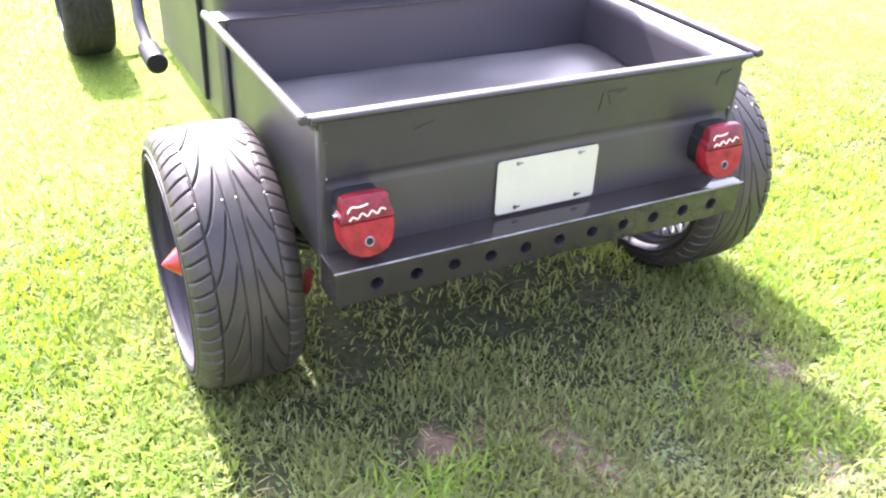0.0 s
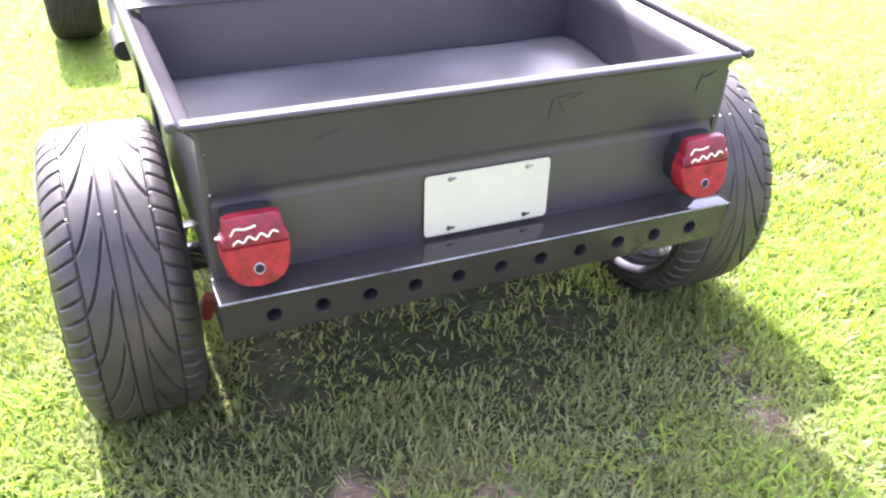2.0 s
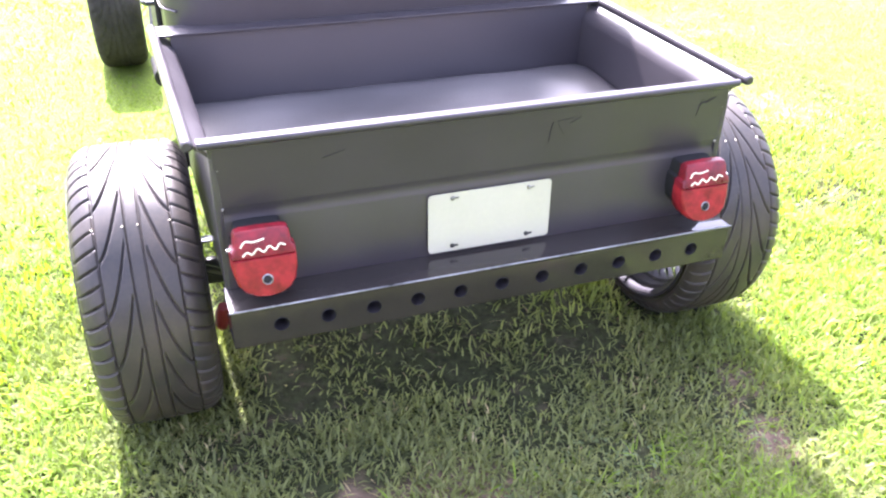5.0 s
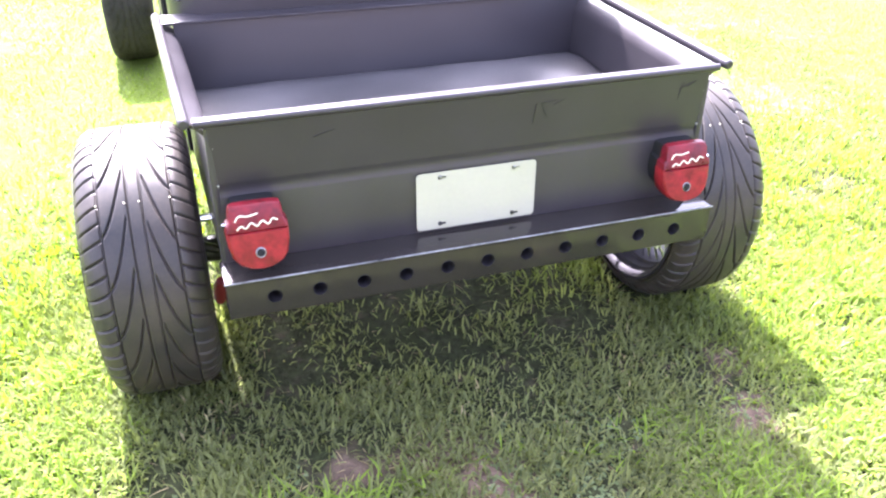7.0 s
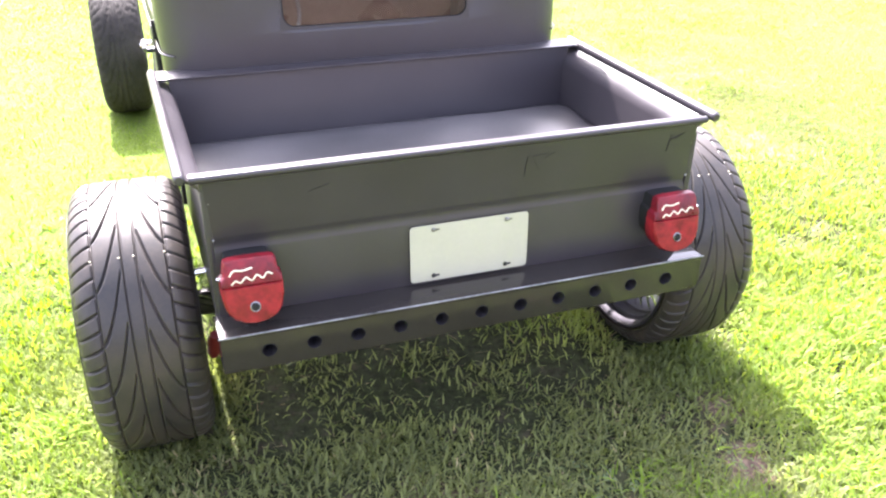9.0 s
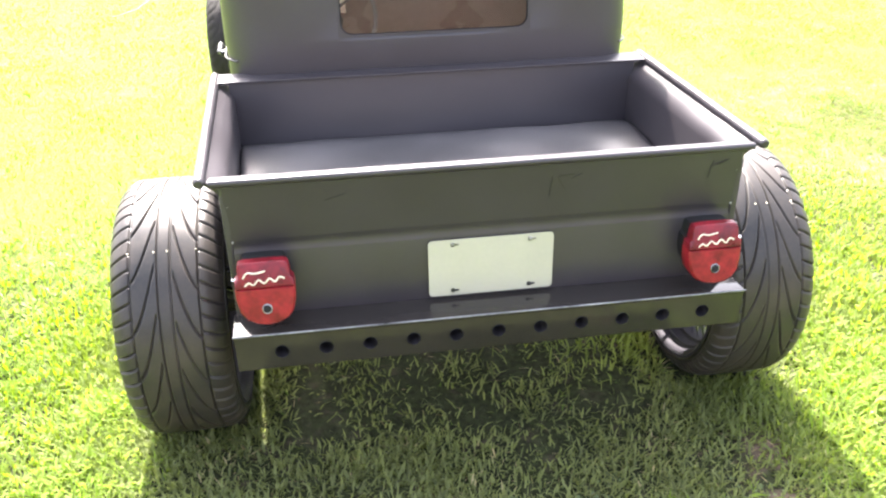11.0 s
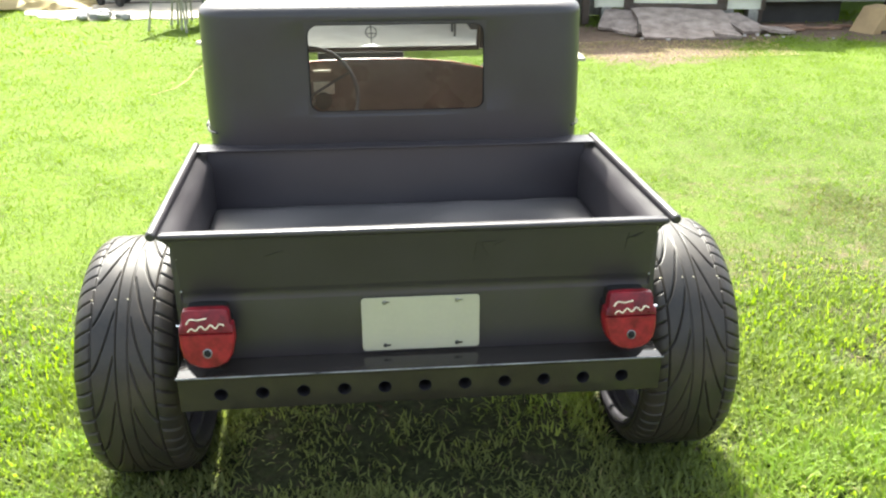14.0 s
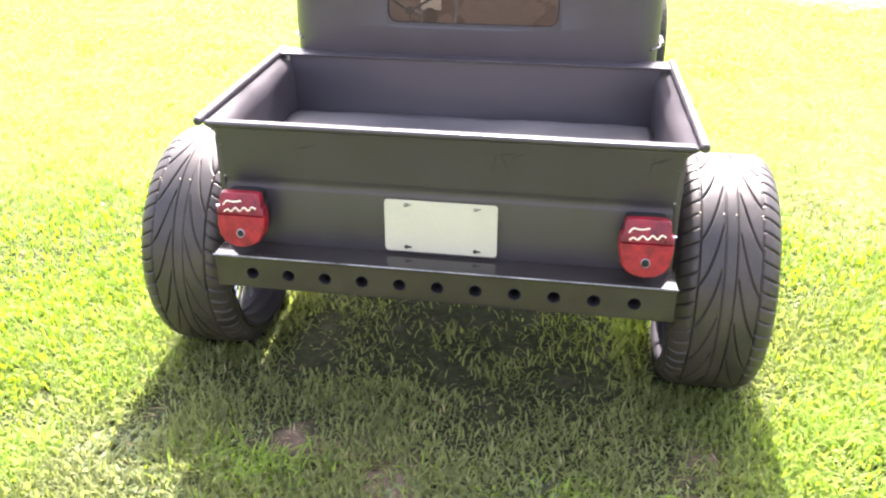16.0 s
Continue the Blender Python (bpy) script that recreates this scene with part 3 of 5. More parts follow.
REAR_PANE = pose(0.004, 0.7484, 1.0535, -5.7, 0, 0)
bm = window_surround(0.559, 0.270, 0.034, 0.007, -0.001, 0.012)
bmesh.ops.transform(bm, matrix=REAR_PANE, verts=bm.verts)
tpart("rear_window_surround", bm, PAINT, cab)
bm = sweep(bmesh.new(), [(x, 0, z) for x, z in rounded(0.556, 0.271, 0.034, 6) + rounded(0.556, 0.271, 0.034, 6)[:1]], 0.003, 6, caps=False)
bmesh.ops.transform(bm, matrix=REAR_PANE @ pose(0, 0.002, 0), verts=bm.verts)
tpart("window_rubber", bm, BLACK_RUBBER, cab)

bm = extrude_outline(bmesh.new(), rounded(0.555, 0.270, 0.034, 6), 0.004, 0.007)
bmesh.ops.transform(bm, matrix=REAR_PANE, verts=bm.verts)
pane = tpart("rear_pane", bm, GLASS, cab, "clear rear window pane", smooth=False)
pane.visible_shadow = False

# soft roof insert with an uneven front and back edge
bm = bmesh.new()
nx, ny = 26, 10
rnd = random.Random(5)
top = []
for j in range(ny + 1):
    row = []
    for i in range(nx + 1):
        x = -0.505 + 1.01 * i / nx
        f = j / ny
        y = 0.955 + 0.58 * f + (rnd.uniform(-0.004, 0.004) if j in (0, ny) else 0)
        edge = min(i, nx - i, j * 2, (ny - j) * 2)
        z = 1.279 - 0.014 * (abs(x) / 0.5) ** 2.2 - 0.006 * (1 - f) ** 2 + (-0.010 if edge == 0 else 0) + 0.0025 * noise.noise(Vector((x * 9, y * 9, 2)))
        row.append(bm.verts.new((x, y, z)))
    top.append(row)
for a, b in zip(top, top[1:]):
    for i in range(nx):
        bm.faces.new((a[i], a[i + 1], b[i + 1], b[i]))
roof = tpart("roof_insert", bm, ROOF_VINYL, cab, "soft vinyl roof insert with a dark edge seam")
mod = roof.modifiers.new("thickness", "SOLIDIFY")
mod.thickness, mod.offset = 0.012, -1
bm = sweep(bmesh.new(), [(-0.48 + 0.053 * i, 0.944 + rnd.uniform(-0.003, 0.003), 1.268 - 0.008 * (abs(-0.48 + 0.053 * i) / 0.5) ** 2.2 + rnd.uniform(-0.0015, 0.0015)) for i in range(19)], 0.0055, 6)
tpart("roof_seam", bm, BLACK_RUBBER, cab)

for s in (-1, 1):
    # door seam, belt line and handle
    bm = sweep(bmesh.new(), [(s * 0.612, 0.98, 0.47), (s * 0.614, 0.96, 0.70), (s * 0.615, 0.965, 0.91)], 0.009, 6)
    tpart("door_seam", bm, BLACK_RUBBER, cab)
    bm = sweep(bmesh.new(), [(s * 0.605, 1.02, 0.808), (s * 0.642, 1.02, 0.808), (s * 0.648, 1.03, 0.808), (s * 0.648, 1.12, 0.808)], 0.009, 8)
    tpart("door_handle", bm, DARK_METAL, cab)
    arc = [(s * (0.616 - 0.10 + 0.10 * math.sin(radians(a))), 0.728 + 0.10 - 0.10 * math.cos(radians(a)), 0.853) for a in range(40, 91, 10)] + [(s * 0.617, 1.1, 0.853), (s * 0.617, 1.6, 0.853)]
    bm = sweep(bmesh.new(), arc, 0.0035, 8)
    tpart("belt_moulding", bm, PAINT, cab)

# inside the cab
dash_rows = [(-0.55, 0.84), (-0.50, 0.892), (-0.35, 0.922), (-0.15, 0.932), (0.1, 0.930), (0.28, 0.916), (0.42, 0.888), (0.52, 0.85), (0.55, 0.80)]
bm = extrude_outline(bmesh.new(), [(x, z) for x, z in dash_rows] + [(0.55, 0.46), (-0.55, 0.46)], 1.54, 1.57, 0.01)
dash = tpart("dashboard", bm, DASH, label="glossy brown and dark red dashboard")
tpart("dash_edge", sweep(bmesh.new(), [(x, 1.545, z + 0.001) for x, z in dash_rows], 0.003, 8), RED_PAINT, dash)
tpart("gauge_plate", boxes(((-0.245, 1.505, 0.826), (0.085, 0.008, 0.050), 0.003)), BADGE, dash)
tpart("gauge_plate", boxes(((-0.25, 1.505, 0.895), (0.07, 0.008, 0.010), 0.002)), BADGE, dash)
bm = bmesh.new()
lathe(bm, [(0, 0.035), (0.01, 0.035), (0.012, 0.028)], 24)
bmesh.ops.transform(bm, matrix=pose(-0.250, 1.50, 0.775, 0, 0, -90), verts=bm.verts)
tpart("gauge", bm, BLACK_RUBBER, dash)
steer = pose(-0.300, 1.30, 0.838, 72, 0, 0)
bm = sweep(bmesh.new(), [steer @ Vector((0.188 * math.cos(radians(a)), 0.188 * math.sin(radians(a)), 0)) for a in range(0, 361, 10)], 0.0075, 8, caps=False)
wheel_s = tpart("steering_wheel", bm, WHEEL_GREY)
bm = bmesh.new()
for a in (-90, 30, 150):
    sweep(bm, [steer @ Vector((0, 0, -0.01)), steer @ Vector((0.186 * math.cos(radians(a)), 0.186 * math.sin(radians(a)), 0))], 0.006, 6)
sweep(bm, [steer @ Vector((0, 0, 0.0)), steer @ Vector((0, 0, -0.28))], 0.018, 10)
tpart("column", bm, DARK_METAL, wheel_s)
tpart("seat_back", boxes(((0, 0.90, 0.66), (1.08, 0.10, 0.38), 0.03)), MAROON)
tpart("seat_cushion", boxes(((0, 1.12, 0.50), (1.08, 0.42, 0.14), 0.04)), MAROON)
tpart("cab_floor", boxes(((0, 1.18, 0.43), (1.16, 0.94, 0.02))), DARK_METAL)

# opened windshield frame, cowl, hood, radiator shell and cap
bm = bmesh.new()
box(bm, (-0.07, 1.66, 0.953), (0.97, 0.020, 0.022), 0.004)
box(bm, (-0.07, 1.60, 1.17), (0.97, 0.016, 0.014), 0.004)
for x in (-0.55, 0.41):
    sweep(bm, [(x, 1.66, 0.957), (x, 1.60, 1.17)], 0.008, 8)
tpart("windshield_frame", bm, BLACK_RUBBER)
tpart("windshield_bracket", boxes(((0.425, 1.64, 1.005), (0.022, 0.03, 0.10), 0.004)), BLACK_RUBBER)


def hood_section(y, hw, top, bottom):
    pts = [(-hw, bottom), (-hw, top - 0.12), (-hw * 0.93, top - 0.05), (-hw * 0.7, top - 0.012), (-hw * 0.3, top), (hw * 0.3, top), (hw * 0.7, top - 0.012), (hw * 0.93, top - 0.05), (hw, top - 0.12), (hw, bottom)]
    return [(x, y, z) for x, z in pts]


bm = bmesh.new()
secs = [[bm.verts.new(p) for p in hood_section(*a)] for a in ((1.58, 0.56, 0.85, 0.46), (1.75, 0.50, 0.80, 0.46), (2.1, 0.38, 0.70, 0.46), (2.70, 0.26, 0.62, 0.46))]
for a, b in zip(secs, secs[1:]):
    for k in range(len(a) - 1):
        bm.faces.new((a[k], b[k], b[k + 1], a[k + 1]))
bm.faces.new(secs[-1])
bmesh.ops.recalc_face_normals(bm, faces=bm.faces)
hood = tpart("hood", bm, PAINT)
tpart("hood_scoop", boxes(((-0.075, 2.15, 0.775), (0.41, 0.07, 0.17), 0.015)), BLACK_RUBBER, hood)
bm = extrude_outline(bmesh.new(), [(-0.20, 0.40), (-0.20, 0.64), (-0.175, 0.70), (-0.12, 0.745), (-0.06, 0.772), (0, 0.785), (0.06, 0.772), (0.12, 0.745), (0.175, 0.70), (0.20, 0.64), (0.20, 0.40)], 2.72, 2.77, 0.01)
shell = tpart("radiator_shell", bm, SHELL_GREY, label="bright radiator shell with a round cap")
bm = sweep(bmesh.new(), [(0.030 * math.cos(radians(a)), 2.745, 0.85 + 0.030 * math.sin(radians(a))) for a in range(0, 361, 20)], 0.003, 6, caps=False)
sweep(bm, [(0, 2.745, 0.785), (0, 2.745, 0.89)], 0.003, 6)
sweep(bm, [(-0.030, 2.745, 0.845), (0.030, 2.745, 0.845)], 0.003, 6)
tpart("radiator_cap", bm, DARK_METAL, shell)

# side exhaust and front axle
for s in (-1, 1):
    bm = sweep(bmesh.new(), [(s * 0.42, 2.45, 0.62), (s * 0.51, 2.42, 0.58), (s * 0.56, 2.37, 0.46), (s * 0.575, 2.28, 0.33), (s * 0.578, 2.12, 0.25)], 0.026, 12)
    pipe = tpart("exhaust_header", bm, DARK_METAL)
    bm = sweep(bmesh.new(), [(s * 0.578, 2.13, 0.25), (s * 0.578, 1.97, 0.235), (s * 0.578, 1.965, 0.235)], [0.045, 0.045, 0.036], 16)
    tpart("collector", bm, TUBE_BLACK, pipe)
tpart("front_axle", sweep(bmesh.new(), [(-0.68, 3.14, 0.29), (-0.4, 3.14, 0.22), (0.4, 3.14, 0.22), (0.68, 3.14, 0.29)], 0.028, 10), DARK_METAL)
tpart("drag_link", sweep(bmesh.new(), [(-0.63, 2.66, 0.39), (-0.56, 2.66, 0.40), (-0.5, 2.7, 0.40)], [0.014, 0.018, 0.012], 10), CHROME)
for s in (-1, 1):
    tpart("frame_horn", boxes(((s * 0.33, 3.1, 0.33), (0.05, 0.5, 0.07), 0.006)), DARK_METAL)


# ---- lawn ----
def value_noise(x, y, seed):
    g = np.random.default_rng(seed).random((64, 64))
    xi, yi = np.floor(x).astype(int), np.floor(y).astype(int)
    fx, fy = x - xi, y - yi
    fx, fy = fx * fx * (3 - 2 * fx), fy * fy * (3 - 2 * fy)
    a, b = g[xi % 64, yi % 64], g[(xi + 1) % 64, yi % 64]
    c, d = g[xi % 64, (yi + 1) % 64], g[(xi + 1) % 64, (yi + 1) % 64]
    return (a * (1 - fx) + b * fx) * (1 - fy) + (c * (1 - fx) + d * fx) * fy


BARE = [  # worn soil: x, y, radius, strength
    (-0.05, -0.4, 0.09, 0.75), (-0.03, -0.49, 0.1, 0.8), (0.67, -0.39, 0.085, 0.75), (0.5, -0.69, 0.1, 0.7), (-0.39, -0.24, 0.07, 0.7), (-0.08, -0.37, 0.12, 0.8), (0.76, -0.12, 0.08, 0.6), (-0.19, -0.26, 0.11, 0.6), (1.95, 1.4, 0.9, 0.14), (2.3, 2.4, 0.8, 0.10), (2.7, 7.0, 0.75, 1.0), (2.5, 7.8, 0.9, 1.0), (3.3, 7.7, 0.8, 1.0), (4.2, 8.0, 0.6, 1.0), (5.2, 8.3, 0.8, 1.0), (5.9, 8.0, 0.7, 1.0), (3.4, 6.9, 0.5, 0.6)]


TUFTS = [(0.43, -0.27), (0.55, -0.55), (-1.02, 0.31), (0.68, -0.19), (-0.64, -0.15), (-0.41, -0.34), (-0.53, -0.29), (0.38, -0.19), (-0.83, 0.03), (1.16, 0.4), (1.14, 0.06), (0.96, -0.22), (1.27, -0.28), (1.42, 0.12), (0.92, -0.48), (1.62, -0.12), (1.34, -0.55), (1.02, -0.75)]
CLOVER = [(0.58, -0.39), (0.12, -0.52), (0.16, -0.63), (-0.74, -0.44), (-0.77, -0.1)]


def spots(x, y, places, r):
    """1 near any of the places, fading out at about r, with an uneven edge."""
    out = np.zeros_like(x)
    wob = 1 + 0.9 * (value_noise(x * 11 + 15, y * 11 + 15, 71) - 0.5)
    for px, py in places:
        out = np.maximum(out, np.exp(-((x - px) ** 2 + (y - py) ** 2) * wob / (r * r)))
    return out


def worn(x, y):
    w = np.zeros_like(x)
    wob = (value_noise(x * 9 + 40, y * 9 + 40, 3) - 0.5) * 0.5
    for bx, by, r, s in BARE:
        d = np.sqrt((x - bx) ** 2 + (y - by) ** 2) / r + wob
        w = np.maximum(w, s * np.clip(1.35 - d, 0, 1))
    return w


GROUND_Z = -0.048


def rise(v, a, b):
    """0 below a, 1 above b."""
    return np.clip((v - a) / (b - a), 0, 1)


def lit_lushness(x, y):
    """0 on the thin lawn by the tailgate, tinted for the truck's shade, 1 on the thick mown lawn, tinted as sunlit."""
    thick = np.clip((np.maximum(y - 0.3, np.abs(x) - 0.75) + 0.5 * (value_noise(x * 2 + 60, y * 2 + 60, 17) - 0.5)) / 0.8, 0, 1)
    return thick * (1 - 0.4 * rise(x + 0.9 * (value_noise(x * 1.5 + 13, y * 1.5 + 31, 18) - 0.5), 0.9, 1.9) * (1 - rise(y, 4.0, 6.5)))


def ground_height(x, y):
    near = np.exp(-((x / 9) ** 2 + ((y - 3) / 9) ** 2))
    return GROUND_Z + near * (0.018 * (value_noise(x * 2.2 + 30, y * 2.2 + 30, 7) - 0.5) + 0.010 * (value_noise(x * 9 + 30, y * 9 + 30, 8) - 0.5))


def ground_material():
    m = bpy.data.materials.new("lawn_soil")
    m.use_nodes = True
    n, l = m.node_tree.nodes, m.node_tree.links
    b = n["Principled BSDF"]
    co = n.new("ShaderNodeTexCoord")
    def nz(scale, detail=5, rough=0.6):
        t = n.new("ShaderNodeTexNoise")
        t.inputs["Scale"].default_value, t.inputs["Detail"].default_value, t.inputs["Roughness"].default_value = scale, detail, rough
        l.new(co.outputs["Object"], t.inputs["Vector"])
        return t
    def ramp(src, a, b_, ca, cb):
        r = n.new("ShaderNodeValToRGB")
        r.color_ramp.elements[0].position, r.color_ramp.elements[1].position = a, b_
        r.color_ramp.elements[0].color, r.color_ramp.elements[1].color = (*ca, 1), (*cb, 1)
        l.new(src, r.inputs[0])
        return r
    def mix(f, a, b_):
        x = n.new("ShaderNodeMixRGB")
        l.new(f, x.inputs[0]); l.new(a, x.inputs[1]); l.new(b_, x.inputs[2])
        return x
    # the near turf is coloured dark for the shade between blades and by the truck
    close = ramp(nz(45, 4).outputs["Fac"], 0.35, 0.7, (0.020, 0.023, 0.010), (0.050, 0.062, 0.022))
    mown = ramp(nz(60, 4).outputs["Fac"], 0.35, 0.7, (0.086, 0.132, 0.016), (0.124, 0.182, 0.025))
    lit_lush = n.new("ShaderNodeAttribute")
    lit_lush.attribute_name = "lit_lush"
    turf = mix(lit_lush.outputs["Fac"], close.outputs[0], mown.outputs[0])
    soil = ramp(nz(30, 6, 0.7).outputs["Fac"], 0.3, 0.75, (0.070, 0.050, 0.036), (0.240, 0.172, 0.122))
    at = n.new("ShaderNodeAttribute")
    at.attribute_name = "worn"
    add = n.new("ShaderNodeMath"); add.operation = "MULTIPLY_ADD"
    l.new(nz(14, 5).outputs["Fac"], add.inputs[0]); add.inputs[1].default_value = 0.9
    l.new(at.outputs["Fac"], add.inputs[2])
    edge = ramp(add.outputs[0], 0.5, 0.85, (0, 0, 0), (1, 1, 1))
    c = mix(edge.outputs[0], turf.outputs[0], soil.outputs[0])
    l.new(c.outputs[0], b.inputs["Base Color"])
    b.inputs["Roughness"].default_value = 0.95
    b.inputs["Specular IOR Level"].default_value = 0.15
    bp = n.new("ShaderNodeBump")
    bp.inputs["Strength"].default_value, bp.inputs["Distance"].default_value = 0.7, 0.02
    l.new(nz(60, 6, 0.7).outputs["Fac"], bp.inputs["Height"])
    l.new(bp.outputs[0], b.inputs["Normal"])
    return m


def axis(lo, hi, step, far):
    core = np.arange(lo, hi + step / 2, step)
    out, d = [], step
    while d < far:
        d *= 1.5
        out.append(d)
    return np.concatenate([lo - np.array(out[::-1]), core, hi + np.array(out)])


gx, gy = axis(-6, 7, 0.08, 900), axis(-2.5, 12, 0.08, 900)
X, Y = np.meshgrid(gx, gy, indexing="ij")
Z = ground_height(X, Y)
me = bpy.data.meshes.new("ground")
idx = np.arange(X.size).reshape(X.shape)
quads = np.stack([idx[:-1, :-1], idx[1:, :-1], idx[1:, 1:], idx[:-1, 1:]], -1).reshape(-1, 4)
me.vertices.add(X.size)
me.vertices.foreach_set("co", np.stack([X, Y, Z], -1).reshape(-1))
me.loops.add(quads.size)
me.loops.foreach_set("vertex_index", quads.reshape(-1).astype(np.int32))
me.polygons.add(len(quads))
me.polygons.foreach_set("loop_start", np.arange(0, quads.size, 4, dtype=np.int32))
me.update(calc_edges=True)
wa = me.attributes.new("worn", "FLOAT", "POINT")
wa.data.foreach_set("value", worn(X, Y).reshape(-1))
# ground tone: shade-dark round the truck, sunlit on the open lawn
la = me.attributes.new("lit_lush", "FLOAT", "POINT")
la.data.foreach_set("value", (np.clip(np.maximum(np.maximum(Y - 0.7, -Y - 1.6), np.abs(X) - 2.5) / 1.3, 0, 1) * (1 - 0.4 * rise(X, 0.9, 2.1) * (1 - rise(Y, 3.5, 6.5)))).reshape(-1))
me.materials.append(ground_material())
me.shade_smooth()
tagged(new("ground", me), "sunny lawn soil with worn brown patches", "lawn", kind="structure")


def blade_material(name, dark, light, dry, glow, dry_from=0.92, fresh=None, rich=1.4):
    m = bpy.data.materials.new(name)
    m.use_nodes = True
    n, l = m.node_tree.nodes, m.node_tree.links
    b, out = n["Principled BSDF"], n["Material Output"]
    geo = n.new("ShaderNodeNewGeometry")
    ramp = n.new("ShaderNodeValToRGB")
    e = ramp.color_ramp.elements
    e[0].position, e[0].color = 0.0, (*dark, 1)
    e[1].position, e[1].color = 0.75, (*light, 1)
    x = e.new(dry_from); x.color = (*light, 1)
    x = e.new(dry_from + 0.05); x.color = (*dry, 1)
    co = n.new("ShaderNodeTexCoord")
    nz = n.new("ShaderNodeTexNoise")
    nz.inputs["Scale"].default_value, nz.inputs["Detail"].default_value, nz.inputs["Roughness"].default_value = 3.2, 5, 0.65
    l.new(co.outputs["Object"], nz.inputs["Vector"])
    f = n.new("ShaderNodeMath"); f.operation = "MULTIPLY_ADD"
    l.new(geo.outputs["Random Per Island"], f.inputs[0]); f.inputs[1].default_value = 0.60
    g = n.new("ShaderNodeMath"); g.operation = "MULTIPLY"
    l.new(nz.outputs["Fac"], g.inputs[0]); g.inputs[1].default_value = 0.62
    l.new(g.outputs[0], f.inputs[2])
    l.new(f.outputs[0], ramp.inputs[0])
    colour = ramp.outputs[0]
    # second ramp: sunlit colours that replace the shaded ones on open lawn
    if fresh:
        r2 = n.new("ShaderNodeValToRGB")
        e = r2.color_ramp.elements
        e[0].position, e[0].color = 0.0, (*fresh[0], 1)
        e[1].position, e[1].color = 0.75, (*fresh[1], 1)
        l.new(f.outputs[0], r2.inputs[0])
        lit_lush = n.new("ShaderNodeAttribute")
        lit_lush.attribute_name = "lit_lush"
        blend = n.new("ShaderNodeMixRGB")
        l.new(lit_lush.outputs["Fac"], blend.inputs[0]); l.new(colour, blend.inputs[1]); l.new(r2.outputs[0], blend.inputs[2])
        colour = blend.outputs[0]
    l.new(colour, b.inputs["Base Color"])
    b.inputs["Roughness"].default_value = 0.5
    b.inputs["Specular IOR Level"].default_value = 0.16
    tr = n.new("ShaderNodeBsdfTranslucent")
    hs = n.new("ShaderNodeHueSaturation")
    hs.inputs["Value"].default_value, hs.inputs["Saturation"].default_value = glow, rich
    l.new(colour, hs.inputs["Color"])
    l.new(hs.outputs[0], tr.inputs["Color"])
    mx = n.new("ShaderNodeMixShader")
    mx.inputs[0].default_value = 0.5
    l.new(b.outputs[0], mx.inputs[1]); l.new(tr.outputs[0], mx.inputs[2])
    l.new(mx.outputs[0], out.inputs["Surface"])
    return m


GRASS = blade_material("grass_blades", (0.042, 0.072, 0.020), (0.150, 0.225, 0.052), (0.26, 0.25, 0.11), 1.7, 0.945, ((0.092, 0.140, 0.018), (0.122, 0.182, 0.022)), 1.15)
# near grass: first colours hold the truck's shade, the last pair the sunlit tone
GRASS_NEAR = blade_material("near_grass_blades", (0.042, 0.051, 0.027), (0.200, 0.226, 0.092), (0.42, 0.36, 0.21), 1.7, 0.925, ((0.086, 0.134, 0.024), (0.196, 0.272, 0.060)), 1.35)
DRY_LAWN = blade_material("dry_lawn_blades", (0.055, 0.065, 0.020), (0.140, 0.150, 0.048), (0.26, 0.22, 0.11), 1.3)
STRAW = blade_material("dry_straw", (0.16, 0.13, 0.07), (0.40, 0.34, 0.20), (0.5, 0.44, 0.28), 1.2)


